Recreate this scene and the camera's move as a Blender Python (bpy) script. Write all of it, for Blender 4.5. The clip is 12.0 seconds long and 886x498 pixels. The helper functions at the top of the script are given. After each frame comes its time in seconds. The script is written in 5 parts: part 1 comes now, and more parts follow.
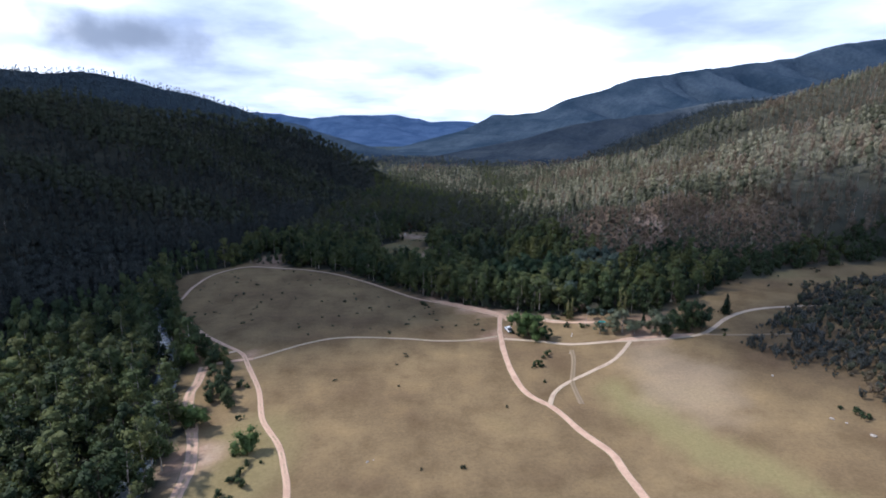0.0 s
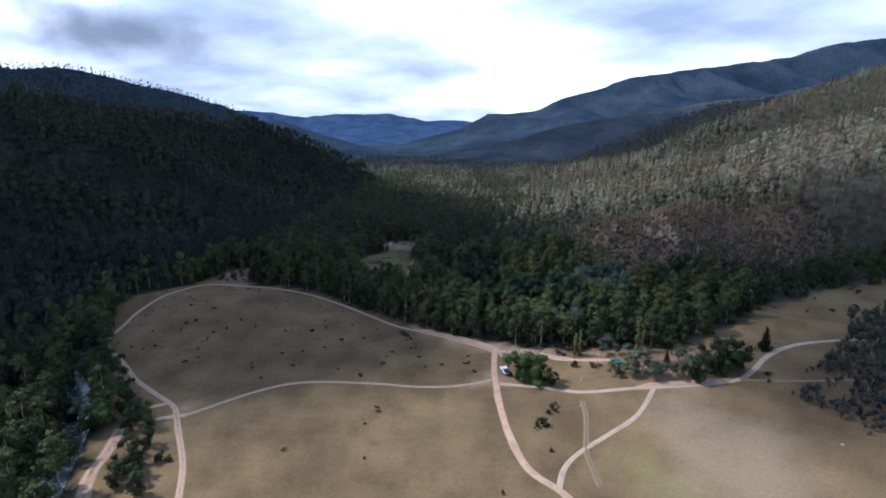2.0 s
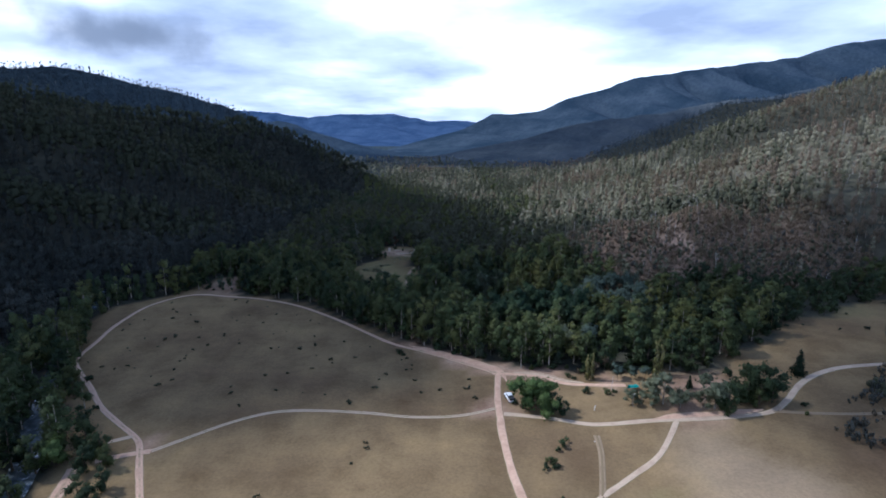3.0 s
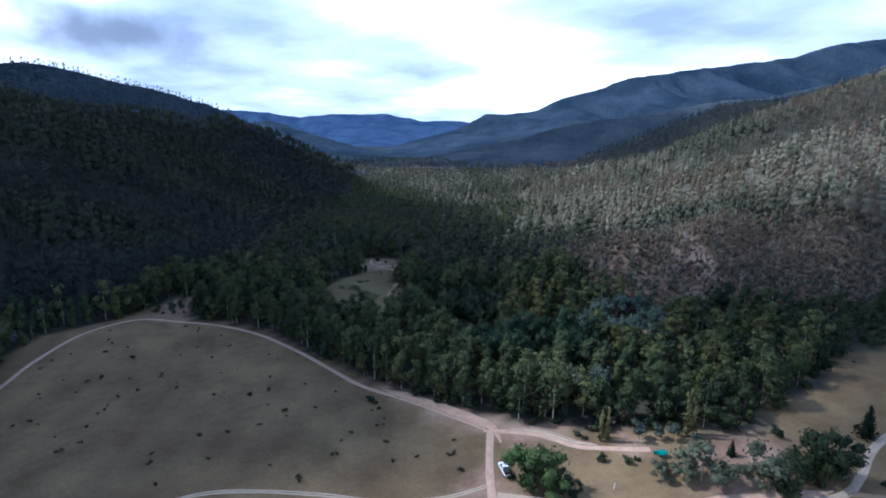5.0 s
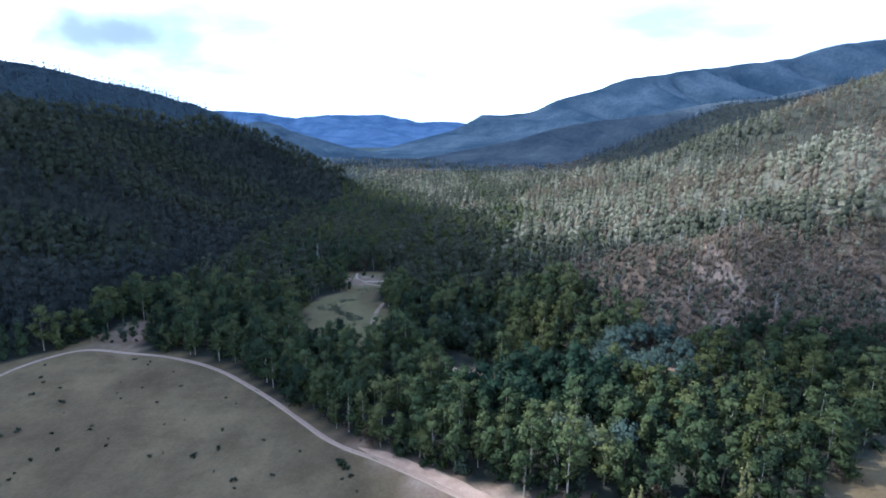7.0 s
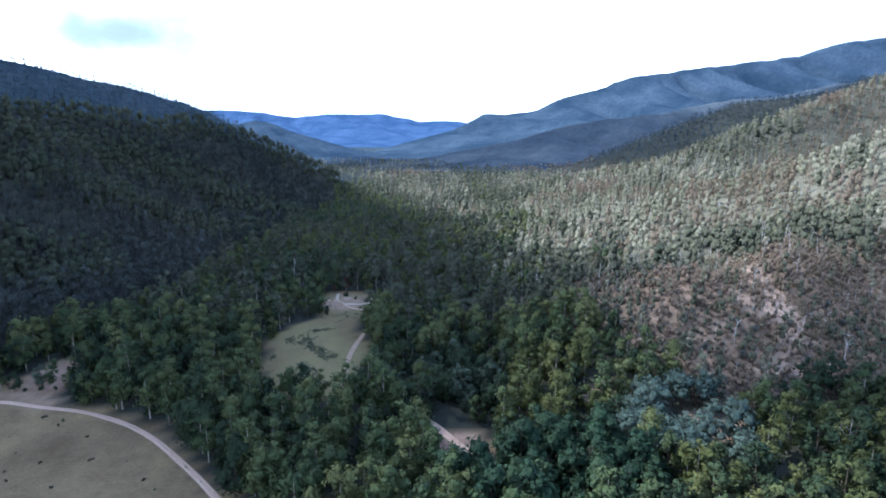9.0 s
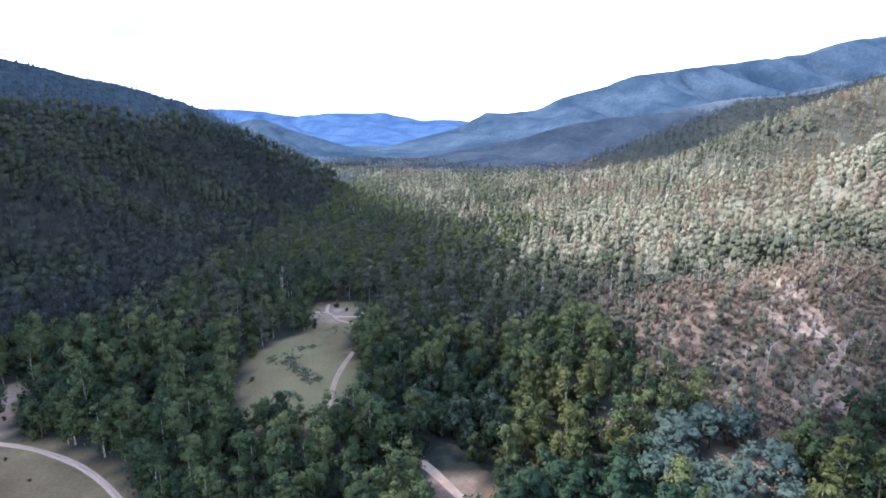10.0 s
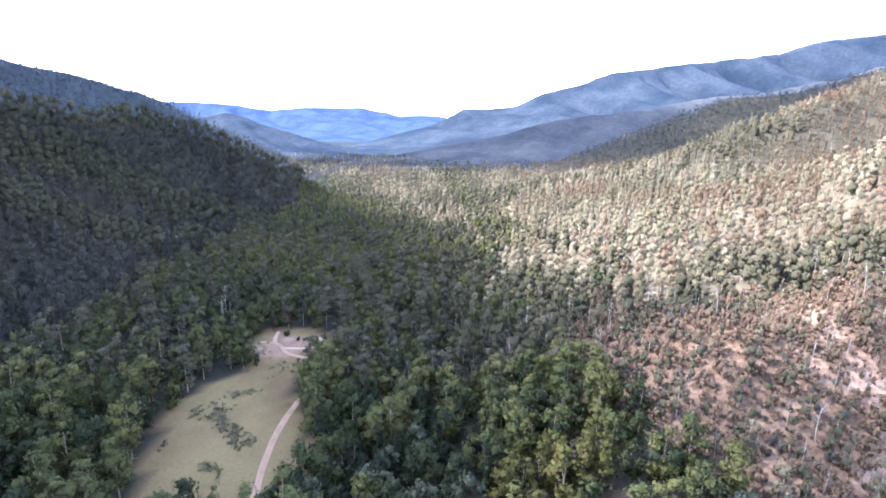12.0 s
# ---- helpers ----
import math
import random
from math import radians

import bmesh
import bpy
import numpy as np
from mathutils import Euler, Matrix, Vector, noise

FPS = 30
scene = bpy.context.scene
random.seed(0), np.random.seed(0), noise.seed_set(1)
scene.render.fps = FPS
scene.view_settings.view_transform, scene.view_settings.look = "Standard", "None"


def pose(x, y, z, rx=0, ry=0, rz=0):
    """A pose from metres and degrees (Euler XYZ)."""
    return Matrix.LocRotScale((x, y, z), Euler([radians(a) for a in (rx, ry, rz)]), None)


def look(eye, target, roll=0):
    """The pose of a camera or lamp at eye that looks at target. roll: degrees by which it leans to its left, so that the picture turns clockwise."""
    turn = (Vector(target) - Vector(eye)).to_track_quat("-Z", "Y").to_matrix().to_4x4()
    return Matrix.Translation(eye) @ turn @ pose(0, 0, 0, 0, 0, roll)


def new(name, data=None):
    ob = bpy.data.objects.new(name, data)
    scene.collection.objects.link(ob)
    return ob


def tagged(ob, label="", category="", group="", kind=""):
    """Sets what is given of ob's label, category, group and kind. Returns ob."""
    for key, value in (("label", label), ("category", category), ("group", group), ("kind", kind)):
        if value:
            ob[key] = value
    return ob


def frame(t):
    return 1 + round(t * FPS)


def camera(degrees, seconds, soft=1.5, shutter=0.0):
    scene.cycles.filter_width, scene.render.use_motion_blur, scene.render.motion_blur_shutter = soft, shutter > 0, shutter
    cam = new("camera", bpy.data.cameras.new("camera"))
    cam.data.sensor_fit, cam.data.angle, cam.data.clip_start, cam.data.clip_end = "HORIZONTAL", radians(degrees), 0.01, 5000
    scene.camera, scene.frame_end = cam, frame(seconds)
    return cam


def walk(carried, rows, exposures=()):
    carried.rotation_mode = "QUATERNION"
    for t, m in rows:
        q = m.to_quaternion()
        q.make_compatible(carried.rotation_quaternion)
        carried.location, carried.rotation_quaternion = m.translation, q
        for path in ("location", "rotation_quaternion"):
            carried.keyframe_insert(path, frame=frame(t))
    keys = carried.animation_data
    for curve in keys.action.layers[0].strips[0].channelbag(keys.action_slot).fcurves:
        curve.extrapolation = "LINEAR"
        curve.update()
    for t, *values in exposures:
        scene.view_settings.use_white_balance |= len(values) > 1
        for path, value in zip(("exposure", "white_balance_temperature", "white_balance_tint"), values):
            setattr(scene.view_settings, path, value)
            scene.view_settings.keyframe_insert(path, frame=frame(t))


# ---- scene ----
cam = camera(80.0, 12.0, 1.75)
METRES, EYE, TILT, LEAN, TURN = 210.0, 77.0, -12.8, 0.0, 0.7
ROWS = [
    (0.0, 0.0, 0.0, 0.0, 0.0, 0.24, 0.03),
    (0.5, 0.005, 0.0452, 0.0108, 0.09, 0.14, -0.0),
    (1.0, 0.0101, 0.0888, 0.0201, -0.38, 0.34, 0.06),
    (1.5, 0.0148, 0.1304, 0.0303, -0.6, 0.29, 0.07),
    (2.0, 0.0196, 0.1716, 0.04, -0.52, 0.15, 0.04),
    (2.5, 0.024, 0.2113, 0.0497, -0.26, 0.11, -0.01),
    (3.0, 0.028, 0.2515, 0.0588, -0.13, 0.19, -0.09),
    (5.0, 0.0472, 0.4116, 0.0934, -0.79, 0.22, -0.06),
    (5.5, 0.0513, 0.4437, 0.1015, -1.39, -0.05, -0.12),
    (6.0, 0.0542, 0.4732, 0.1105, -1.19, -0.02, -0.14),
    (6.5, 0.0561, 0.5065, 0.1166, -1.02, 0.48, -0.08),
    (7.0, 0.0599, 0.5481, 0.1258, -1.13, 0.31, 0.01),
    (9.0, 0.0822, 0.7239, 0.1666, -0.96, 0.26, 0.0),
    (9.5, 0.0869, 0.7663, 0.1766, -0.78, 0.23, -0.02),
    (10.0, 0.0917, 0.8091, 0.1862, -0.77, 0.13, -0.04),
    (10.5, 0.0977, 0.8523, 0.1977, -0.58, -0.06, -0.02),
    (11.0, 0.1018, 0.8943, 0.2075, 0.11, 0.07, -0.08),
    (11.5, 0.1065, 0.9366, 0.2174, -0.16, 0.17, -0.11),
    (12.0, 0.1113, 0.9674, 0.226, -3.07, -0.28, -0.04),
]
EXPOSURES = [(0.0, -0.1, 5750, 14), (2.5, -0.34, 5450, 13), (5.5, -0.03, 5050, 11), (7.0, 0.68, 5100, 8), (9.0, 1.0, 5200, 10), (9.5, 1.25, 5400, 12), (10.5, 1.78, 5750, 17), (11.5, 2.3, 5950, 22), (12.0, 2.05, 6150, 26)]
walk(cam, [(t, pose(0, 0, EYE, TILT, LEAN, TURN) @ pose(METRES * x, METRES * y, METRES * z, 90 + pitch, roll, yaw)) for t, x, y, z, yaw, pitch, roll in ROWS], EXPOSURES)

# ---- light: high sun from the left, slightly ahead, under broken cloud ----
SUN = Vector((-0.66, 0.16, 0.73)).normalized()
sun_data = bpy.data.lights.new("sun", "SUN")
sun_data.energy, sun_data.angle, sun_data.color = 5.4, radians(3.0), (1.0, 0.94, 0.84)
sun = new("sun", sun_data)
sun.matrix_world = look(SUN * 100, (0, 0, 0))


GREY_CLOUD = (-0.50, 0.855, 0.142)  # where the one grey cloud hangs


def make_world():
    world = bpy.data.worlds.new("cloudy_sky")
    scene.world = world
    world.use_nodes = True
    nt = world.node_tree
    nt.nodes.clear()
    out = nt.nodes.new("ShaderNodeOutputWorld")
    sky = nt.nodes.new("ShaderNodeTexSky")
    sky.sky_type, sky.sun_disc = "NISHITA", False
    sky.sun_elevation, sky.sun_rotation = math.asin(SUN.z), math.atan2(SUN.x, SUN.y)
    blue = nt.nodes.new("ShaderNodeBackground")
    blue.inputs["Strength"].default_value = 0.11
    nt.links.new(sky.outputs[0], blue.inputs["Color"])
    coord = nt.nodes.new("ShaderNodeTexCoord")
    # flatten the dome into a cloud layer seen from below
    sep = nt.nodes.new("ShaderNodeSeparateXYZ")
    nt.links.new(coord.outputs["Generated"], sep.inputs[0])
    up = nt.nodes.new("ShaderNodeMath")
    up.operation = "ADD"
    up.inputs[1].default_value = 0.16
    nt.links.new(sep.outputs["Z"], up.inputs[0])
    up2 = nt.nodes.new("ShaderNodeMath")
    up2.operation = "MAXIMUM"
    up2.inputs[1].default_value = 0.08
    nt.links.new(up.outputs[0], up2.inputs[0])
    div = nt.nodes.new("ShaderNodeVectorMath")
    div.operation = "DIVIDE"
    nt.links.new(coord.outputs["Generated"], div.inputs[0])
    comb = nt.nodes.new("ShaderNodeCombineXYZ")
    for i in range(3):
        nt.links.new(up2.outputs[0], comb.inputs[i])
    nt.links.new(comb.outputs[0], div.inputs[1])
    n1 = nt.nodes.new("ShaderNodeTexNoise")
    n1.inputs["Scale"].default_value, n1.inputs["Detail"].default_value = 0.66, 7
    n1.inputs["Roughness"].default_value = 0.52
    shift = nt.nodes.new("ShaderNodeVectorMath")
    shift.operation = "ADD"
    shift.inputs[1].default_value = (1.4, 0.5, 0.3)
    nt.links.new(div.outputs[0], shift.inputs[0])
    nt.links.new(shift.outputs[0], n1.inputs["Vector"])
    ramp = nt.nodes.new("ShaderNodeValToRGB")
    el = ramp.color_ramp.elements
    el[0].position, el[0].color = 0.36, (0.36, 0.43, 0.56, 1)
    el[1].position, el[1].color = 0.58, (0.98, 1.03, 1.10, 1)
    mid = ramp.color_ramp.elements.new(0.48)
    mid.color = (0.62, 0.70, 0.84, 1)
    nt.links.new(n1.outputs[0], ramp.inputs[0])
    cloud = nt.nodes.new("ShaderNodeBackground")
    # sunlit cloud towards the horizon, dark cloud bellies overhead
    high = nt.nodes.new("ShaderNodeMapRange")
    high.interpolation_type = "SMOOTHSTEP"
    for i, v in ((1, 0.16), (2, 0.62), (3, 1.7), (4, 0.85)):
        high.inputs[i].default_value = v
    nt.links.new(sep.outputs["Z"], high.inputs[0])
    nt.links.new(high.outputs[0], cloud.inputs["Strength"])
    belly = nt.nodes.new("ShaderNodeMapRange")
    belly.inputs[1].default_value, belly.inputs[2].default_value = 0.16, 0.62
    nt.links.new(sep.outputs["Z"], belly.inputs[0])
    cool = nt.nodes.new("ShaderNodeMix")
    cool.data_type, cool.blend_type = "RGBA", "MULTIPLY"
    cool.inputs[7].default_value = (0.76, 0.92, 1.20, 1)
    nt.links.new(belly.outputs[0], cool.inputs[0])
    nt.links.new(ramp.outputs[0], cool.inputs[6])
    # one grey cloud hangs low ahead
    off = nt.nodes.new("ShaderNodeVectorMath")
    off.operation = "SUBTRACT"
    off.inputs[1].default_value = GREY_CLOUD
    nt.links.new(coord.outputs["Generated"], off.inputs[0])
    squash = nt.nodes.new("ShaderNodeVectorMath")
    squash.operation = "MULTIPLY"
    squash.inputs[1].default_value = (7.5, 7.5, 24.0)
    nt.links.new(off.outputs[0], squash.inputs[0])
    far = nt.nodes.new("ShaderNodeVectorMath")
    far.operation = "LENGTH"
    nt.links.new(squash.outputs[0], far.inputs[0])
    n2 = nt.nodes.new("ShaderNodeTexNoise")
    n2.inputs["Scale"].default_value, n2.inputs["Detail"].default_value = 9.0, 5
    nt.links.new(coord.outputs["Generated"], n2.inputs["Vector"])
    ragged = nt.nodes.new("ShaderNodeMath")
    ragged.operation = "MULTIPLY_ADD"
    ragged.inputs[1].default_value = 2.2
    nt.links.new(n2.outputs[0], ragged.inputs[0])
    nt.links.new(far.outputs["Value"], ragged.inputs[2])
    body = nt.nodes.new("ShaderNodeMapRange")
    body.interpolation_type = "SMOOTHSTEP"
    for i, v in ((1, 1.35), (2, 2.35), (3, 0.92), (4, 0.0)):
        body.inputs[i].default_value = v
    nt.links.new(ragged.outputs[0], body.inputs[0])
    grey = nt.nodes.new("ShaderNodeMix")
    grey.data_type = "RGBA"
    grey.inputs[7].default_value = (0.20, 0.24, 0.31, 1)
    nt.links.new(body.outputs[0], grey.inputs[0])
    nt.links.new(cool.outputs[2], grey.inputs[6])
    nt.links.new(grey.outputs[2], cloud.inputs["Color"])
    gap = nt.nodes.new("ShaderNodeValToRGB")
    gap.color_ramp.elements[0].position, gap.color_ramp.elements[1].position = 0.27, 0.34
    nt.links.new(n1.outputs[0], gap.inputs[0])
    mix = nt.nodes.new("ShaderNodeMixShader")
    nt.links.new(gap.outputs[0], mix.inputs[0])
    nt.links.new(blue.outputs[0], mix.inputs[1])
    nt.links.new(cloud.outputs[0], mix.inputs[2])
    nt.links.new(mix.outputs[0], out.inputs["Surface"])


make_world()

# ---- materials ----


def node_material(name, rough=0.9):
    m = bpy.data.materials.new(name)
    m.use_nodes = True
    nt = m.node_tree
    b = nt.nodes["Principled BSDF"]
    b.inputs["Roughness"].default_value = rough
    b.inputs["Specular IOR Level"].default_value = 0.25
    return m, nt, b


def noise_node(nt, scale, detail=4.0, rough=0.55, coord="Object"):
    c = nt.nodes.new("ShaderNodeTexCoord")
    n = nt.nodes.new("ShaderNodeTexNoise")
    n.inputs["Scale"].default_value, n.inputs["Detail"].default_value, n.inputs["Roughness"].default_value = scale, detail, rough
    nt.links.new(c.outputs[coord], n.inputs["Vector"])
    return n.outputs[0]


def ramp_node(nt, fac, stops):
    r = nt.nodes.new("ShaderNodeValToRGB")
    els = r.color_ramp.elements
    while len(els) < len(stops):
        els.new(0.5)
    for e, (p, c) in zip(els, stops):
        e.position, e.color = p, (*c, 1)
    nt.links.new(fac, r.inputs[0])
    return r.outputs[0]


def mix_node(nt, fac, a, b, blend="MIX"):
    m = nt.nodes.new("ShaderNodeMix")
    m.data_type, m.blend_type = "RGBA", blend
    for sock, v in ((m.inputs[0], fac), (m.inputs[6], a), (m.inputs[7], b)):
        if isinstance(v, (int, float)):
            sock.default_value = v
        elif isinstance(v, tuple):
            sock.default_value = (*v, 1)
        else:
            nt.links.new(v, sock)
    return m.outputs[2]


def math_node(nt, op, a, b=0.0, clamp=False):
    m = nt.nodes.new("ShaderNodeMath")
    m.operation, m.use_clamp = op, clamp
    for sock, v in ((m.inputs[0], a), (m.inputs[1], b)):
        if isinstance(v, (int, float)):
            sock.default_value = v
        else:
            nt.links.new(v, sock)
    return m.outputs[0]


def attr_node(nt, name):
    a = nt.nodes.new("ShaderNodeAttribute")
    a.attribute_name = name
    return a.outputs["Fac"]


def bump_node(nt, b, height, strength, dist):
    n = nt.nodes.new("ShaderNodeBump")
    n.inputs["Strength"].default_value, n.inputs["Distance"].default_value = strength, dist
    nt.links.new(height, n.inputs["Height"])
    nt.links.new(n.outputs[0], b.inputs["Normal"])


def ground_material():
    m, nt, b = node_material("grass_and_forest_floor", 1.0)
    b.inputs["Specular IOR Level"].default_value = 0.0
    big = noise_node(nt, 0.022, 4)
    mid = noise_node(nt, 0.09, 5, 0.6)
    fine = noise_node(nt, 1.3, 4, 0.7)
    grass = ramp_node(nt, big, [(0.30, (0.145, 0.098, 0.058)), (0.45, (0.180, 0.127, 0.070)), (0.58, (0.220, 0.156, 0.084)), (0.74, (0.198, 0.149, 0.076))])
    patch = ramp_node(nt, mid, [(0.28, (0.66, 0.63, 0.60)), (0.5, (0.98, 0.98, 0.98)), (0.72, (1.26, 1.23, 1.15))])
    grass = mix_node(nt, 0.8, grass, patch, "MULTIPLY")
    grass = mix_node(nt, attr_node(nt, "swale"), grass, (0.235, 0.197, 0.092))
    grass = mix_node(nt, attr_node(nt, "pale"), grass, (0.44, 0.345, 0.26))
    soil = ramp_node(nt, mid, [(0.35, (0.22, 0.135, 0.095)), (0.55, (0.38, 0.25, 0.185)), (0.7, (0.48, 0.35, 0.265))])
    grass = mix_node(nt, attr_node(nt, "bare"), grass, soil)
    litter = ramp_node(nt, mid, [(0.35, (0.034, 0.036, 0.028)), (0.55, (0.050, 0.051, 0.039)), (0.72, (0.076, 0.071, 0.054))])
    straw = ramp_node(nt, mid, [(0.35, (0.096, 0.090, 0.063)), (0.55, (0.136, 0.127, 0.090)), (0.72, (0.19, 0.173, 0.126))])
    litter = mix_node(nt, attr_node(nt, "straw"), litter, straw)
    burnt = ramp_node(nt, mid, [(0.33, (0.135, 0.098, 0.074)), (0.55, (0.195, 0.142, 0.106)), (0.74, (0.29, 0.215, 0.165))])
    sandy = ramp_node(nt, mid, [(0.33, (0.24, 0.165, 0.125)), (0.52, (0.42, 0.31, 0.25)), (0.70, (0.60, 0.49, 0.42))])
    burnt = mix_node(nt, attr_node(nt, "sandy"), burnt, sandy)
    ash = ramp_node(nt, noise_node(nt, 0.55, 5, 0.7), [(0.36, (0.52, 0.50, 0.46)), (0.50, (0.95, 0.93, 0.88)), (0.64, (1.28, 1.25, 1.18))])
    burnt = mix_node(nt, 1.0, burnt, ash, "MULTIPLY")
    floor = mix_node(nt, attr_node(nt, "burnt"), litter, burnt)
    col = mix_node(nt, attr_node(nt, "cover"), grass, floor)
    # far tree cover in blue-grey: distance haze put into the colour
    hazy_canopy = ramp_node(nt, noise_node(nt, 0.09, 6, 0.75), [(0.38, (0.024, 0.036, 0.046)), (0.52, (0.044, 0.062, 0.074)), (0.66, (0.075, 0.096, 0.106))])
    col = mix_node(nt, attr_node(nt, "hazy_canopy"), col, hazy_canopy)
    shade = ramp_node(nt, fine, [(0.3, (0.82, 0.82, 0.82)), (0.55, (1.0, 1.0, 1.0)), (0.75, (1.12, 1.11, 1.08))])
    col = mix_node(nt, 1.0, col, shade, "MULTIPLY")
    nt.links.new(col, b.inputs["Base Color"])
    bump_node(nt, b, fine, 0.5, 0.25)
    return m


def leaf_material(name, stops, random_share=0.5, gaps=0.40):
    """Foliage whose hue runs over the stops, from plant to plant and leaf clump to leaf clump."""
    m, nt, b = node_material(name, 0.7)
    info = nt.nodes.new("ShaderNodeObjectInfo")
    geo = nt.nodes.new("ShaderNodeNewGeometry")
    tone = math_node(nt, "ADD", attr_node(nt, "tone"), math_node(nt, "MULTIPLY", info.outputs["Random"], random_share))
    tone = math_node(nt, "ADD", tone, math_node(nt, "MULTIPLY", math_node(nt, "SUBTRACT", geo.outputs["Random Per Island"], 0.5), 0.12), True)
    col = ramp_node(nt, tone, stops)
    speck = noise_node(nt, 1.4, 3, 0.7)
    col = mix_node(nt, 1.0, col, ramp_node(nt, speck, [(0.34, (0.74, 0.75, 0.74)), (0.62, (1.15, 1.15, 1.12))]), "MULTIPLY")
    nt.links.new(col, b.inputs["Base Color"])
    tr = nt.nodes.new("ShaderNodeBsdfTranslucent")
    nt.links.new(col, tr.inputs["Color"])
    puff = nt.nodes.new("ShaderNodeAttribute")
    puff.attribute_name = "puff"
    turn = nt.nodes.new("ShaderNodeVectorTransform")
    turn.vector_type, turn.convert_from, turn.convert_to = "NORMAL", "OBJECT", "WORLD"
    nt.links.new(puff.outputs["Vector"], turn.inputs[0])
    for shader in (b, tr):
        nt.links.new(turn.outputs[0], shader.inputs["Normal"])
    mix = nt.nodes.new("ShaderNodeMixShader")
    mix.inputs[0].default_value = 0.5
    nt.links.new(b.outputs[0], mix.inputs[1])
    nt.links.new(tr.outputs[0], mix.inputs[2])
    # light falls through the gaps between the leaves
    lace = ramp_node(nt, noise_node(nt, 1.9, 2, 0.6), [(0.5 * gaps + 0.27, (1, 1, 1)), (0.5 * gaps + 0.33, (0, 0, 0))])
    clear = nt.nodes.new("ShaderNodeBsdfTransparent")
    crown = nt.nodes.new("ShaderNodeMixShader")
    nt.links.new(lace, crown.inputs[0])
    nt.links.new(mix.outputs[0], crown.inputs[1])
    nt.links.new(clear.outputs[0], crown.inputs[2])
    nt.links.new(crown.outputs[0], nt.nodes["Material Output"].inputs["Surface"])
    return m


def bark_material(name, dark, light):
    m, nt, b = node_material(name, 0.85)
    n = noise_node(nt, 1.6, 5, 0.7)
    nt.links.new(ramp_node(nt, n, [(0.35, dark), (0.62, light)]), b.inputs["Base Color"])
    bump_node(nt, b, n, 0.4, 0.05)
    return m


def track_material(name, worn, verge):
    m, nt, b = node_material(name, 0.95)
    mid = noise_node(nt, 0.35, 5, 0.65)
    fine = noise_node(nt, 3.0, 4, 0.7)
    dirt = mix_node(nt, 0.7, worn, ramp_node(nt, mid, [(0.3, (0.72, 0.66, 0.62)), (0.6, (1.12, 1.1, 1.08))]), "MULTIPLY")
    edge = math_node(nt, "ADD", attr_node(nt, "verge"), math_node(nt, "MULTIPLY", math_node(nt, "SUBTRACT", mid, 0.5), 1.1), True)
    edge = ramp_node(nt, edge, [(0.38, (0, 0, 0)), (0.62, (1, 1, 1))])
    col = mix_node(nt, edge, dirt, verge)
    col = mix_node(nt, 0.6, col, ramp_node(nt, fine, [(0.3, (0.75, 0.75, 0.75)), (0.7, (1.15, 1.15, 1.15))]), "MULTIPLY")
    nt.links.new(col, b.inputs["Base Color"])
    bump_node(nt, b, fine, 0.5, 0.08)
    return m


def paint_material(name, colour, rough=0.4, metal=0.0, spread=0.12):
    m, nt, b = node_material(name, rough)
    n = noise_node(nt, 2.5, 4, 0.6)
    dark = tuple(c * (1 - spread) for c in colour)
    lite = tuple(min(1.0, c * (1 + spread)) for c in colour)
    nt.links.new(ramp_node(nt, n, [(0.35, dark), (0.65, lite)]), b.inputs["Base Color"])
    b.inputs["Metallic"].default_value = metal
    return m


GROUND = ground_material()
GUM = leaf_material("gum_leaves", [(0.0, (0.041, 0.061, 0.027)), (0.35, (0.070, 0.102, 0.041)), (0.65, (0.107, 0.139, 0.054)), (1.0, (0.160, 0.173, 0.063))], 0.82, gaps=0.24)
PINE = leaf_material("dark_needles", [(0.0, (0.014, 0.026, 0.014)), (0.5, (0.025, 0.045, 0.022)), (1.0, (0.045, 0.070, 0.030))], gaps=0.24)
WATTLE = leaf_material("blue_green_leaves", [(0.0, (0.060, 0.092, 0.077)), (0.5, (0.097, 0.137, 0.113)), (1.0, (0.150, 0.193, 0.146))], gaps=0.24)
ROUND = leaf_material("deep_green_leaves", [(0.0, (0.029, 0.049, 0.027)), (0.4, (0.048, 0.075, 0.035)), (0.72, (0.076, 0.104, 0.043)), (1.0, (0.129, 0.145, 0.048))], 0.75, gaps=0.24)
GOLDEN = leaf_material("olive_yellow_leaves", [(0.0, (0.067, 0.081, 0.023)), (0.5, (0.107, 0.120, 0.036)), (1.0, (0.156, 0.160, 0.054))], 0.75, gaps=0.24)
SLATE = leaf_material("slate_green_leaves", [(0.0, (0.048, 0.071, 0.048)), (0.5, (0.078, 0.107, 0.071)), (1.0, (0.118, 0.147, 0.097))], 0.75, gaps=0.24)
DEEP = leaf_material("deep_blue_green_leaves", [(0.0, (0.019, 0.043, 0.022)), (0.5, (0.032, 0.065, 0.033)), (1.0, (0.059, 0.095, 0.045))], 0.75, gaps=0.16)
OLIVE = leaf_material("grey_green_leaves", [(0.0, (0.045, 0.055, 0.034)), (0.5, (0.075, 0.088, 0.052)), (1.0, (0.120, 0.125, 0.080))], gaps=0.24)
CAMP = leaf_material("pale_grey_green_leaves", [(0.0, (0.119, 0.140, 0.089)), (0.5, (0.176, 0.200, 0.124)), (1.0, (0.250, 0.263, 0.173))], gaps=0.3)
RUSSET = leaf_material("russet_leaves", [(0.0, (0.10, 0.042, 0.026)), (0.5, (0.15, 0.07, 0.045)), (1.0, (0.2, 0.11, 0.075))])
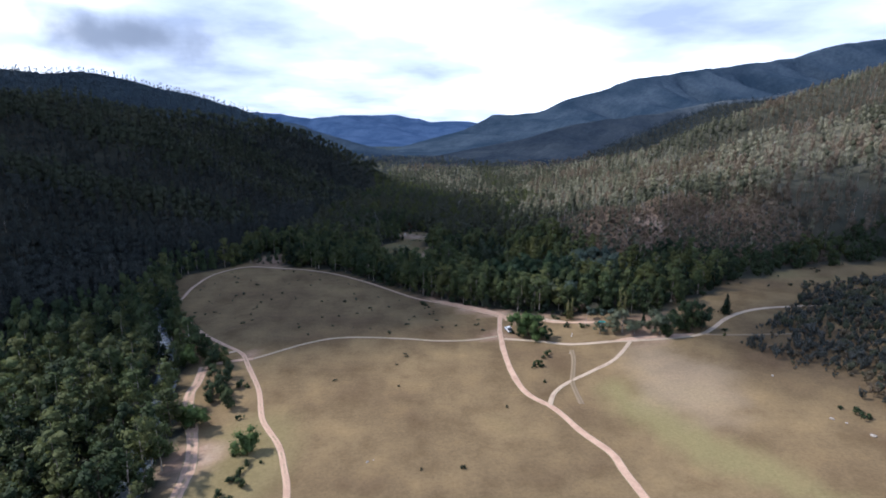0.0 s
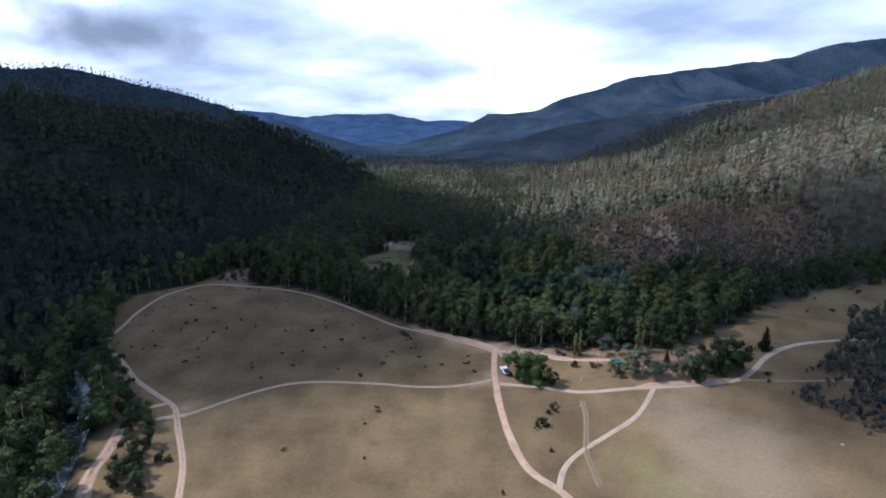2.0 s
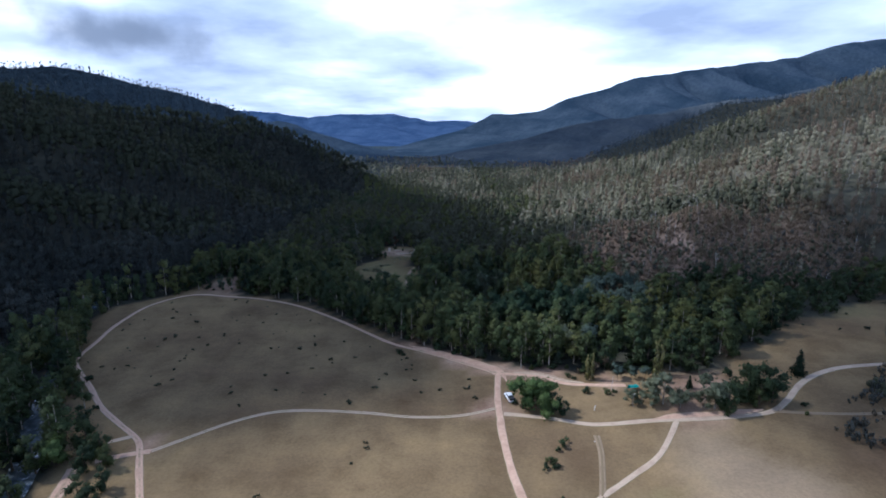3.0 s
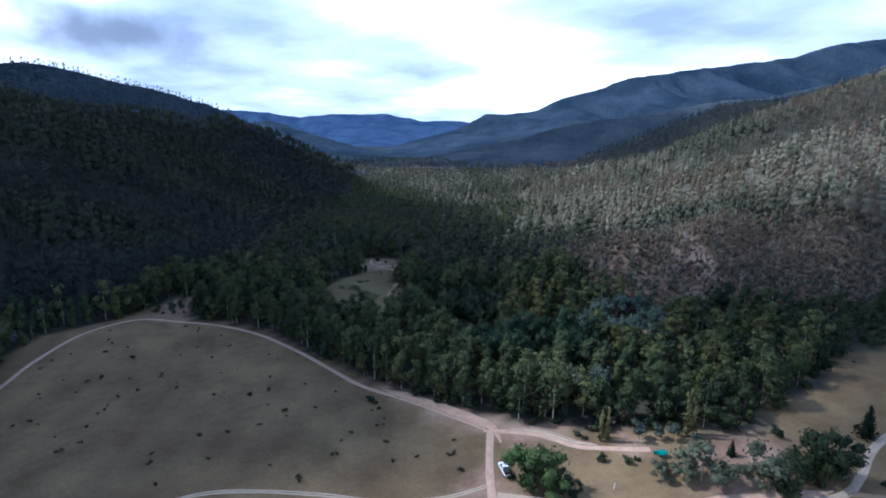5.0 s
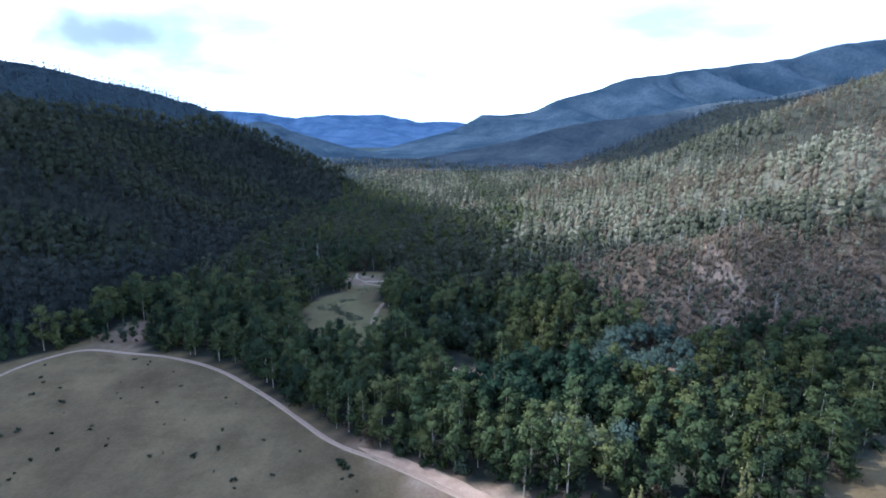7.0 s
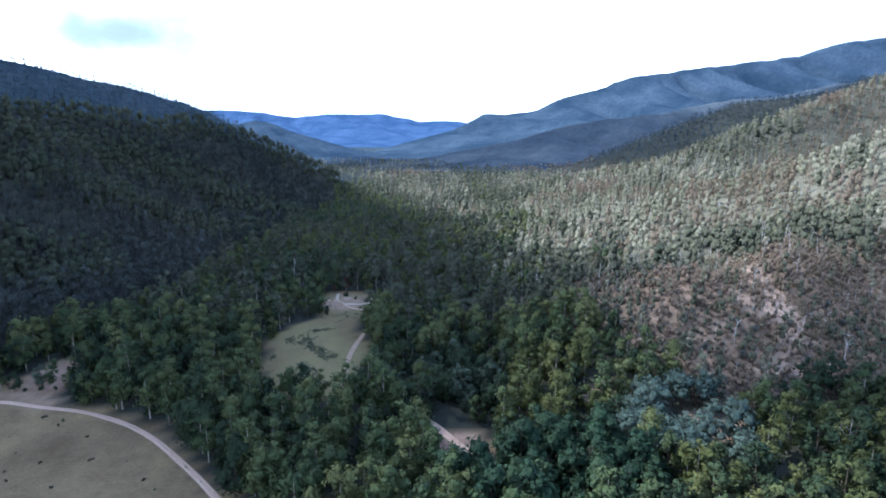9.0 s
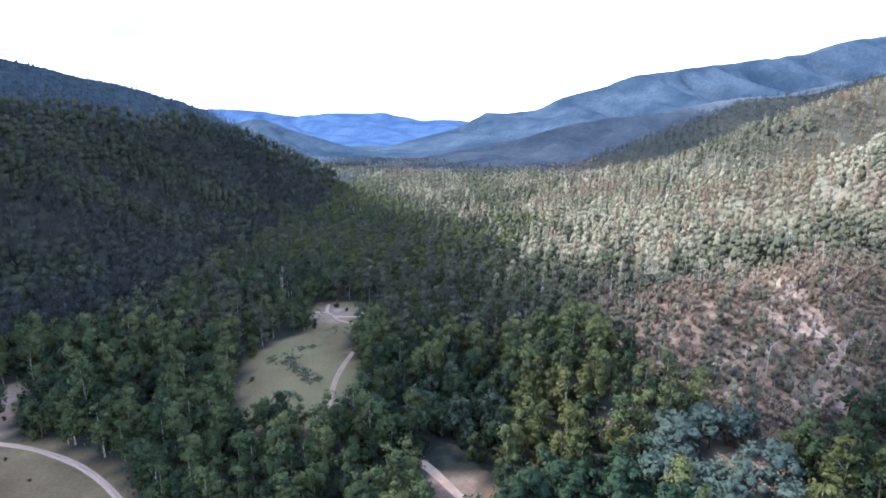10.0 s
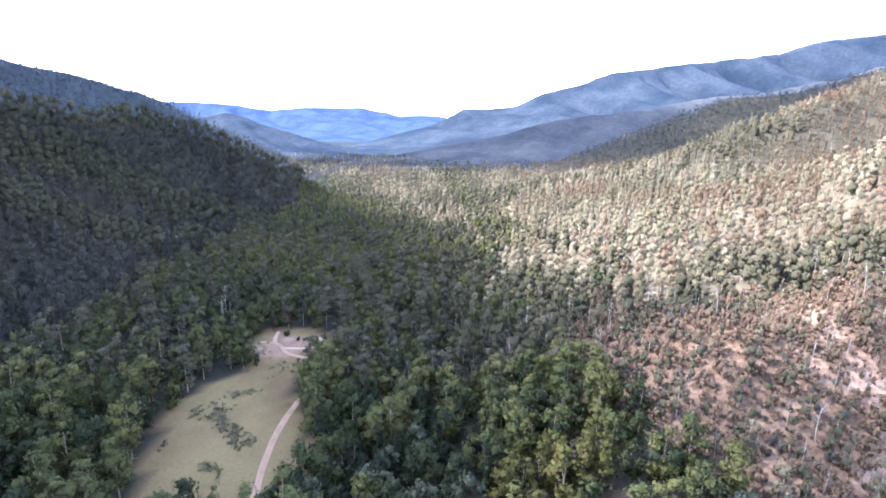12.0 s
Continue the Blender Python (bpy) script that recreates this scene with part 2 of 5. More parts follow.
POPLAR = leaf_material("yellowing_leaves", [(0.0, (0.143, 0.176, 0.061)), (0.5, (0.260, 0.260, 0.101)), (1.0, (0.390, 0.338, 0.149))], gaps=0.24)
BROAD = leaf_material("fresh_green_leaves", [(0.0, (0.058, 0.098, 0.030)), (0.5, (0.104, 0.160, 0.050)), (1.0, (0.160, 0.222, 0.074))], gaps=0.24)
LOW = leaf_material("soft_grey_green_leaves", [(0.0, (0.213, 0.225, 0.138)), (0.5, (0.281, 0.288, 0.181)), (1.0, (0.362, 0.350, 0.225))], gaps=0.45)
SCRUB = leaf_material("dry_scrub_leaves", [(0.0, (0.120, 0.083, 0.061)), (0.35, (0.187, 0.132, 0.097)), (0.65, (0.182, 0.147, 0.095)), (1.0, (0.270, 0.203, 0.149))])
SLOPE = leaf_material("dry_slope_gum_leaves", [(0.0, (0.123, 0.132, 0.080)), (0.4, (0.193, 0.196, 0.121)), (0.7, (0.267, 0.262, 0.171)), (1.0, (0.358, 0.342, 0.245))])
# dark gum leaves with the left slope's haze put in as blue
DIM = leaf_material("haze_dulled_gum_leaves", [(0.0, (0.036, 0.044, 0.041)), (0.4, (0.058, 0.067, 0.061)), (0.7, (0.083, 0.091, 0.082)), (1.0, (0.123, 0.128, 0.115))])
# gum leaves of the far woods, distance haze put in as blue-grey
HAZY_GUM = leaf_material("haze_blue_gum_leaves", [(0.0, (0.038, 0.060, 0.084)), (0.4, (0.062, 0.091, 0.118)), (0.7, (0.091, 0.122, 0.150)), (1.0, (0.134, 0.163, 0.180))])
PALE_BARK = bark_material("pale_gum_bark", (0.17, 0.145, 0.115), (0.38, 0.34, 0.285))
DARK_BARK = bark_material("dark_bark", (0.05, 0.04, 0.03), (0.13, 0.10, 0.075))
DEAD_WOOD = bark_material("bleached_dead_wood", (0.27, 0.25, 0.225), (0.54, 0.51, 0.47))
TRACK = track_material("pink_sandy_track", (0.52, 0.35, 0.25), (0.22, 0.18, 0.10))
# the pink track's colour, darkened for the shade in the glade
TRACK_SHADED = track_material("shaded_sandy_track", (0.40, 0.27, 0.175), (0.19, 0.16, 0.09))
TRACK_FAINT = track_material("pale_worn_track", (0.46, 0.355, 0.26), (0.20, 0.17, 0.09))

TRACK_WORN = track_material("faint_grass_track", (0.255, 0.19, 0.122), (0.19, 0.142, 0.082))

# ---- terrain ----


def vnoise(x, y, seed=0):
    x, y = np.asarray(x, float), np.asarray(y, float)
    ix, iy = np.floor(x).astype(np.int64), np.floor(y).astype(np.int64)
    fx, fy = x - ix, y - iy
    fx, fy = fx * fx * (3 - 2 * fx), fy * fy * (3 - 2 * fy)

    def h(a, b):
        n = (a * 374761393 + b * 668265263 + seed * 974711) & 0xFFFFFFFF
        n = ((n ^ (n >> 13)) * 1274126177) & 0xFFFFFFFF
        return ((n ^ (n >> 16)) & 0xFFFF) / 65535.0

    a = h(ix, iy) * (1 - fx) + h(ix + 1, iy) * fx
    b = h(ix, iy + 1) * (1 - fx) + h(ix + 1, iy + 1) * fx
    return a * (1 - fy) + b * fy


def fbm(x, y, scale, octaves=4, seed=0):
    s, amp, tot = 0.0, 1.0, 0.0
    for o in range(octaves):
        s = s + amp * (vnoise(np.asarray(x) / scale, np.asarray(y) / scale, seed + o) - 0.5)
        tot += amp
        amp *= 0.5
        scale /= 2.03
    return 2 * s / tot


def soft(a, k):
    """A smooth max(a, 0)."""
    return 0.5 * (a + np.sqrt(a * a + k * k))


def smin(a, b, k):
    return 0.5 * (a + b - np.sqrt((a - b) ** 2 + k * k))


def step(a, lo, hi):
    t = np.clip((np.asarray(a, float) - lo) / (hi - lo), 0, 1)
    return t * t * (3 - 2 * t)


# crest lines of the spurs: (x, y, z)
SPURS = [
    ([(-900, 760, 220), (-696, 850, 172), (-621, 950, 177), (-524, 1069, 156), (-434, 1129, 123), (-362, 1169, 76), (-250, 1209, 19), (-180, 1230, -30)], 0.50),
    ([(-480, 560, 122), (-299, 639, 87), (-276, 679, 80), (-253, 729, 83), (-221, 779, 68), (-181, 799, 52), (-135, 809, 31), (-88, 809, 5), (-40, 805, -30)], 0.72),
    ([(-420, 470, 112), (-289, 539, 74), (-237, 609, 41), (-197, 629, 21), (-168, 639, 2), (-130, 650, -25)], 0.74),
    ([(-380, 400, 110), (-246, 489, 57), (-203, 529, 28), (-176, 539, 14), (-135, 552, -20)], 0.74),
    ([(-420, 250, 105), (-300, 330, 60), (-230, 390, 25), (-175, 420, -6)], 0.66),
    ([(120, 800, -25), (222, 790, 27), (288, 765, 49), (348, 748, 75), (420, 765, 100), (535, 795, 136), (650, 820, 172), (900, 850, 230)], 0.52),
    ([(120, 520, -8), (212, 509, 40), (250, 499, 54), (298, 479, 76), (420, 440, 115), (700, 380, 190)], 0.52),
    ([(110, 400, -5), (170, 385, 28), (230, 370, 48), (330, 345, 76), (500, 320, 120)], 0.50),
    ([(84, 366, 8), (97, 362, 23), (108, 326, 30), (120, 311, 32), (140, 336, 33), (162, 366, 34), (200, 380, 38)], 0.70),
    ([(80, 1209, -20), (228, 1209, 10), (354, 1209, 32), (432, 1209, 70), (521, 1209, 108), (598, 1209, 137), (713, 1209, 146), (879, 1209, 196), (1200, 1209, 240)], 0.45),
]


def spur(x, y, crest, fall):
    """Height of a ridge that falls away evenly from its crest line."""
    best = np.full(np.broadcast(x, y).shape, -500.0)
    for (x0, y0, z0), (x1, y1, z1) in zip(crest, crest[1:]):
        dx, dy = x1 - x0, y1 - y0
        t = np.clip(((x - x0) * dx + (y - y0) * dy) / (dx * dx + dy * dy), 0, 1)
        d = np.hypot(x - x0 - t * dx, y - y0 - t * dy)
        best = np.maximum(best, z0 + t * (z1 - z0) - fall * (np.sqrt(d * d + 144) - 12))
    return best


def height(x, y):
    x, y = np.asarray(x, float), np.asarray(y, float)
    wob = 14 * fbm(x, y, 110, 3, 11)
    # broad slopes on both sides, then the spurs that stand out of them
    d = smin(x - 38 - 0.03 * (y - 330) + 0.5 * wob, 0.95 * (y - 284) + 0.6 * wob, 20)
    hills = (0.26 * soft(d, 14) - 0.13 * soft(d - 80, 20)) * (1 - 0.8 * step(y, 780, 1000))
    hills = smin(hills, 230 + 0 * x, 60)
    e = -x - 165 + wob - 0.10 * soft(y - 640, 40) * 2
    left = 0.10 * soft(e, 18) * (1 - step(y, 1150, 1500))
    hills = np.maximum(hills, smin(left, 200 + 0 * x, 60))
    flat = 1 - (1 - step(y, 272, 345)) * step(x, 0, 60)
    for crest, fall in SPURS:
        k = 0.1 if fall == 0.70 else 0.8
        s = spur(x + k * wob, y + k * wob, crest, fall)
        hills = 0.5 * (hills + s + np.sqrt((hills - s) ** 2 + 64))
    hills = (soft(hills - 2.5, 5) - 1.2) * flat
    rough = fbm(x, y, 70, 4, 3) * 8 * step(hills, 6, 60)
    lumps = fbm(x, y, 55, 2, 5) * 0.5 - 9 * step(y, 380, 800) * (1 - step(hills, 0, 30))
    rise = 0.085 * (soft(x - 45, 12) - soft(x - 128, 20)) * (1 - step(y, 290, 420))
    return hills + rough + lumps + rise + 6 * step(y, 1300, 2500)


def axis(lo, a, b, hi, fine, grow):
    mid = list(np.arange(a, b, fine))
    up, s = [mid[-1] + fine], fine
    while up[-1] < hi:
        s *= grow
        up.append(up[-1] + s)
    dn, s = [mid[0] - fine], fine
    while dn[-1] > lo:
        s *= grow
        dn.append(dn[-1] - s)
    return np.array(dn[::-1] + mid + up)


GX = axis(-4300, -300, 330, 4300, 4.5, 1.06)
GY = axis(-2500, 50, 560, 4700, 4.5, 1.045)
GZ = height(*np.meshgrid(GX, GY, indexing="ij"))


def ground_z(x, y):
    x, y = np.asarray(x, float), np.asarray(y, float)
    i = np.clip(np.searchsorted(GX, x) - 1, 0, len(GX) - 2)
    j = np.clip(np.searchsorted(GY, y) - 1, 0, len(GY) - 2)
    fx, fy = (x - GX[i]) / (GX[i + 1] - GX[i]), (y - GY[j]) / (GY[j + 1] - GY[j])
    return (GZ[i, j] * (1 - fx) + GZ[i + 1, j] * fx) * (1 - fy) + (GZ[i, j + 1] * (1 - fx) + GZ[i + 1, j + 1] * fx) * fy


def inside(poly, x, y):
    x, y = np.asarray(x, float), np.asarray(y, float)
    r = np.zeros(np.broadcast(x, y).shape, bool)
    for (x0, y0), (x1, y1) in zip(poly, poly[1:] + poly[:1]):
        if y0 != y1:
            r ^= ((y0 > y) != (y1 > y)) & (x < (x1 - x0) * (y - y0) / (y1 - y0) + x0)
    return r


def away(line, x, y):
    """Distance from a polyline."""
    x, y = np.asarray(x, float), np.asarray(y, float)
    best = np.full(np.broadcast(x, y).shape, 1e9)
    for (x0, y0), (x1, y1) in zip(line, line[1:]):
        dx, dy = x1 - x0, y1 - y0
        t = np.clip(((x - x0) * dx + (y - y0) * dy) / (dx * dx + dy * dy + 1e-9), 0, 1)
        best = np.minimum(best, np.hypot(x - x0 - t * dx, y - y0 - t * dy))
    return best


def spline(line, every):
    pts = np.array([line[0]] + list(line) + [line[-1]], float)
    out = []
    for p0, p1, p2, p3 in zip(pts, pts[1:], pts[2:], pts[3:]):
        n = max(2, int(np.hypot(*(p2 - p1)) / every))
        for t in np.arange(n) / n:
            out.append(0.5 * (2 * p1 + (p2 - p0) * t + (2 * p0 - 5 * p1 + 4 * p2 - p3) * t ** 2 + (3 * p1 - p0 - 3 * p2 + p3) * t ** 3))
    out.append(pts[-1])
    return np.array(out)


# plan of the valley floor
MEADOW = [(-50, -300), (-52, -60), (-58, 20), (-66, 100), (-72, 125), (-84, 150), (-88, 165), (-100, 185), (-118, 203), (-134, 228), (-143, 258), (-140, 285), (-124, 301), (-116, 326), (-106, 330), (-92, 298), (-78, 294), (-54, 280), (-30, 259), (-14, 242), (2, 230.5), (18, 223), (36, 218), (50, 212.5), (66, 211), (82.7, 210.1), (100, 218.5), (120, 229), (133.3, 247.7), (158.1, 255.7), (187.9, 271.7), (262, 292), (420, 296), (382.2, -268.6)]
SCRUB_PATCH = [(236.9, 263.3), (161.7, 231.9), (139.0, 206.0), (113.0, 185.5), (98.4, 172.5), (105.3, 154.7), (106.1, 141.5), (110.5, 136.0), (115.0, 124.0), (130.0, 111.0), (273.2, 95.1), (291.4, 240.5)]
GLADE = [(-36, 299), (-43, 306), (-46, 320), (-47, 333), (-49, 350), (-45, 359), (-38, 367), (-33, 374), (-14, 374), (-15, 358), (-12, 348), (-8, 338), (-6, 325), (-8, 302), (-14, 299)]
GLADE_FAR = [(-42, 394), (-39, 405), (-16, 404), (-11, 396), (-8, 382), (-11, 368), (-34, 368), (-41, 384)]
LEFT_TRACK = [(-20, -80), (-26, -10), (-32, 60), (-34, 85), (-35.1, 99.1), (-38.5, 108.9), (-43.2, 119.1), (-51.4, 131.2), (-58.4, 148.0), (-67.6, 164.2), (-70.2, 168.8), (-73.2, 173.7), (-77.7, 177.9), (-84.9, 183.5), (-94.9, 192.0), (-106.3, 204.5), (-114.4, 212.3), (-122.0, 220.6), (-124.8, 227.0), (-127.0, 239.4), (-130.4, 257.3), (-130.0, 282.0), (-118.0, 296.7), (-98.3, 294.5), (-80.8, 290.6), (-61.8, 281.1), (-42.8, 265.5), (-28.3, 251.6), (-15.5, 239.3), (-4.1, 232.6), (6.5, 225.8), (16.3, 218.5), (21.5, 214.8)]
CROSS_TRACK = [(-68, 170), (-54, 183), (-43, 189), (-31, 190), (-17, 189), (-4, 187), (9, 188), (19, 192)]
MAIN_TRACK = [(22, 216), (20, 195), (20, 169), (23, 148), (30.0, 137.9), (34.9, 125.8), (39.9, 115.8), (40.9, 107.8), (42.8, 95.8), (45.8, 69.9), (49.6, 40.0), (54.0, -10.0), (57.0, -80.0)]
RIGHT_TRACK = [(21, 189), (33.0, 186.8), (44.8, 183.3), (58.2, 183.8), (68.3, 183.4), (80.1, 183.0), (92.0, 184.3), (99.6, 189.4), (108.9, 198.1), (118.2, 203.8), (128.0, 207.0), (143.8, 208.6), (168.9, 209.9)]
LINK_TRACK = [(29.0, 138.9), (32.0, 146.9), (37.9, 153.7), (47.7, 161.2), (57.2, 169.2), (66.5, 182.7)]
CAMP_TRACK = [(20, 215), (28.0, 213.8), (35.9, 211.6), (41.9, 207.4), (48.7, 205.8), (60.0, 204.2)]
RIVER_TRACK = [(-82, 163), (-79, 152), (-77, 142), (-67, 123), (-61, 109), (-58, 92), (-56, 70), (-52, 20), (-47, -80)]
GLADE_TRACK = [(-15, 300), (-15, 310), (-16, 318), (-16.5, 327), (-16.5, 334), (-16, 341), (-14.5, 352)]
FAR_LOOP = [(-39, 394), (-33, 393), (-30, 390), (-26, 384), (-20, 380.5), (-15, 380)]
FAR_LINK = [(-29, 388.5), (-24, 388), (-19, 388.5), (-17, 393), (-17, 400)]
WOOD_TRACK = [(12, 287), (16, 282), (22, 273), (25, 267), (26, 258)]
RIVER = [(-54, -80), (-56, -20), (-60, 40), (-68, 90), (-79, 125), (-86, 144), (-96, 167), (-106, 182), (-113, 195), (-128, 222), (-150, 262), (-165, 310)]
SWALE = [(50, 148), (54, 137), (57, 129), (61, 119), (67, 111), (73, 104), (79, 94), (88, 78)]
TRACKS = [LEFT_TRACK, CROSS_TRACK, MAIN_TRACK, RIGHT_TRACK, LINK_TRACK, CAMP_TRACK, RIVER_TRACK, GLADE_TRACK, FAR_LOOP, WOOD_TRACK]


def open_land(x, y):
    jx, jy = x + 5 * fbm(x, y, 14, 2, 21), y + 5 * fbm(x, y, 14, 2, 22)
    r = inside(MEADOW, jx, jy) | inside(GLADE, jx, jy) | inside(GLADE_FAR, jx, jy)
    r |= (np.hypot((x - 20) / 9, (y - 276) / 8) < 1) | (np.hypot((x - 62) / 6, (y - 299) / 6) < 1) | (np.hypot((x - 84) / 10, (y - 279) / 6) < 1)
    return r & (ground_z(x, y) < 9.5)


def burnt_ground(x, y):
    return step(x + 0.35 * (y - 330), 60, 85) * (1 - step(y + 0.25 * (x - 110), 345, 405)) * step(y, 268, 300) * (1 - step(x, 180, 230))


def sandy_ground(x, y):
    d = away([(119, 303), (123, 313), (124, 322), (127, 331)], x, y)
    d = d + 13 * fbm(x, y, 11, 3, 93)
    return 0.66 * (1 - step(d, 1.0, 9.0))


# ---- mesh making ----


def mesh_from(name, verts, quads, mats, tone=None, index=None, smooth=False, attrs=None, puff=None):
    me = bpy.data.meshes.new(name)
    verts, quads = np.asarray(verts, np.float32), np.asarray(quads, np.int32)
    n, k = quads.shape
    me.vertices.add(len(verts))
    me.vertices.foreach_set("co", verts.ravel())
    me.loops.add(n * k)
    me.loops.foreach_set("vertex_index", quads.ravel())
    me.polygons.add(n)
    me.polygons.foreach_set("loop_start", np.arange(0, n * k, k, dtype=np.int32))
    for m in mats if isinstance(mats, (list, tuple)) else [mats]:
        me.materials.append(m)
    if index is not None:
        me.polygons.foreach_set("material_index", np.asarray(index, np.int32))
    me.polygons.foreach_set("use_smooth", np.full(n, smooth))
    if puff is not None:
        a = me.attributes.new("puff", "FLOAT_VECTOR", "POINT")
        a.data.foreach_set("vector", np.asarray(puff, np.float32).ravel())
    for key, val in ({"tone": tone} if tone is not None else {} | (attrs or {})).items():
        a = me.attributes.new(key, "FLOAT", "POINT")
        a.data.foreach_set("value", np.asarray(val, np.float32))
    me.update(calc_edges=True)
    return me


def tube(points, radii, sides=6):
    """A tapered, bent round bar as quads."""
    pts = np.asarray(points, float)
    tang = np.gradient(pts, axis=0)
    tang /= np.linalg.norm(tang, axis=1)[:, None] + 1e-9
    ref = np.array([1.0, 0.0, 0.0]) if abs(tang[0][0]) < 0.8 else np.array([0.0, 1.0, 0.0])
    verts = []
    for p, t, r in zip(pts, tang, radii):
        u = np.cross(t, ref)
        u /= np.linalg.norm(u)
        w = np.cross(t, u)
        for i in range(sides):
            a = 2 * math.pi * i / sides
            verts.append(p + r * (math.cos(a) * u + math.sin(a) * w))
    quads = [[k * sides + i, k * sides + (i + 1) % sides, (k + 1) * sides + (i + 1) % sides, (k + 1) * sides + i] for k in range(len(pts) - 1) for i in range(sides)]
    return np.array(verts), np.array(quads)


def join(pieces):
    vs, qs, n = [], [], 0
    for v, q in pieces:
        vs.append(v)
        qs.append(q + n)
        n += len(v)
    return np.concatenate(vs), np.concatenate(qs)


def ball_quads(cuts):
    """A rounded cube: unit directions and quads."""
    n = cuts + 1
    key, verts, quads = {}, [], []

    def vid(p):
        if p not in key:
            key[p] = len(verts)
            verts.append(np.array(p, float) / cuts * 2 - 1)
        return key[p]

    for ax in range(3):
        for side in (0, cuts):
            for i in range(cuts):
                for j in range(cuts):
                    q = []
                    for a, b in ((i, j), (i + 1, j), (i + 1, j + 1), (i, j + 1)):
                        p = [0, 0, 0]
                        p[ax], p[(ax + 1) % 3], p[(ax + 2) % 3] = side, a, b
                        q.append(vid(tuple(p)))
                    quads.append(q if side else q[::-1])
    v = np.array(verts)
    return v / np.linalg.norm(v, axis=1)[:, None], np.array(quads)


BALLS = {1: ball_quads(1), 2: ball_quads(2)}


def foliage(rng, lobes, count, size, spread=0.5, detail=1.0, full=False):
    """Leafy lobes (x, y, z, rx, ry, rz): a lumpy heart of each lobe and small leaf clumps over its skin."""
    lobes = np.asarray(lobes, float)
    if detail < 0.2:
        m = min(len(lobes), 4 if detail > 0.14 else 3 if detail > 0.045 else 2)
        lobes = lobes[np.linspace(0, len(lobes) - 1, m).astype(int)].copy()
        lobes[:, 3:6] *= np.array([0.84, 0.84, 1.5]) * (11 / m) ** 0.40
        lobes[:, :2] *= 0.5
    elif detail < 0.9:
        m = min(len(lobes), 6)
        lobes = lobes[np.linspace(0, len(lobes) - 1, m).astype(int)].copy()
        lobes[:, 3:6] *= (11 / m) ** 0.42
    bd, bq = BALLS[2 if full else 1]
    pieces = []
    for lb in lobes:
        q = np.array(Euler(tuple(rng.uniform(0, 6.28, 3))).to_matrix())
        r = rng.uniform(0.62, 1.0, (len(bd), 1))
        way = bd @ q.T
        pieces.append((np.hstack([lb[:3] + way * lb[3:6] * r * (0.80 if full else 0.82 if detail > 0.2 else 0.88), 0.7 * way + [0, 0, 0.6]]), bq))
    count = int(count * 1.4) if full else count
    area = lobes[:, 3] * lobes[:, 5]
    pick = rng.choice(len(lobes), count, p=area / area.sum())
    d = rng.normal(size=(count, 3))
    d[:, 2] += 0.3
    d /= np.linalg.norm(d, axis=1)[:, None]
    c = lobes[pick, :3] + d * lobes[pick, 3:6] * rng.uniform(0.68, 1.16, (count, 1))
    nrm = d + spread * rng.normal(size=(count, 3))
    nrm[:, 2] += 0.15
    nrm /= np.linalg.norm(nrm, axis=1)[:, None]
    u = np.cross(nrm, rng.normal(size=(count, 3)))
    u /= np.linalg.norm(u, axis=1)[:, None] + 1e-9
    w = np.cross(nrm, u)
    s = size * rng.uniform(0.55, 1.35, (count, 1))
    asp = rng.uniform(0.6, 1.0, (count, 1))
    k = rng.uniform(0.35, 0.75, (count, 1))
    v = np.stack([c - u * s, c - w * s * asp * k + nrm * s * 0.12, c + u * s, c + w * s * asp - nrm * s * 0.1], 1).reshape(-1, 3)
    # each clump is lit as a piece of its rounded lobe, not as a flat leaf
    mid = lobes[:, :3].mean(0)
    out = (c - mid) / (np.linalg.norm(c - mid, axis=1)[:, None] + 1e-6)
    near = detail > 0.3
    puff = 0.45 * d + (0.75 if near else 0.3) * out + 0.2 * rng.normal(size=(count, 3)) + [0, 0, 0.3 if near else 0.6]
    puff /= np.linalg.norm(puff, axis=1)[:, None] + 1e-9
    pieces.append((np.hstack([v, np.repeat(puff, 4, 0)]), np.arange(count * 4).reshape(-1, 4)))
    return join(pieces)


def bare_wood(v):
    """Wood has no leaf directions."""
    return np.hstack([v, np.zeros_like(v)])


def gum_lobes(rng, h, wide=0.24, count=10, low=0.45):
    out = []
    for i in range(count):
        f = (i + rng.uniform(0, 1)) / count
        z = h * (low + (0.95 - low) * f)
        r = h * wide * (1.0 - 0.75 * abs(f - 0.35)) * rng.uniform(0.35, 1.0)
        a = rng.uniform(0, 6.28)
        s = h * rng.uniform(0.075, 0.17) * (1.1 - 0.35 * f)
        out.append((r * math.cos(a), r * math.sin(a), z, s * 1.15, s * 1.15, s * 0.85))
    return out


def trunk_and_limbs(rng, h, lobes, r0, sides=6, limbs=6):
    lean = rng.normal(size=2) * 0.03 * h
    if sides == 3:
        return tube([(0, 0, -0.3), (lean[0] * 0.6, lean[1] * 0.6, h * 0.78)], [r0, r0 * 0.35], 3)
    pts = [(lean[0] * f ** 2, lean[1] * f ** 2, h * f) for f in (-0.02, 0.03, 0.2, 0.45, 0.68, 0.85)]
    pieces = [tube(pts, [r0 * 1.35, r0, r0 * 0.8, r0 * 0.6, r0 * 0.4, r0 * 0.15], sides)]
    for lb in list(lobes)[:limbs]:
        f = min(0.75, max(0.25, lb[2] / h - 0.2))
        a = np.array([lean[0] * f * f, lean[1] * f * f, h * f])
        b = np.array(lb[:3])
        pieces.append(tube([a, (a + b) / 2 + [0, 0, 0.03 * h], b], [r0 * 0.42, r0 * 0.28, r0 * 0.1], 4))
    return join(pieces)


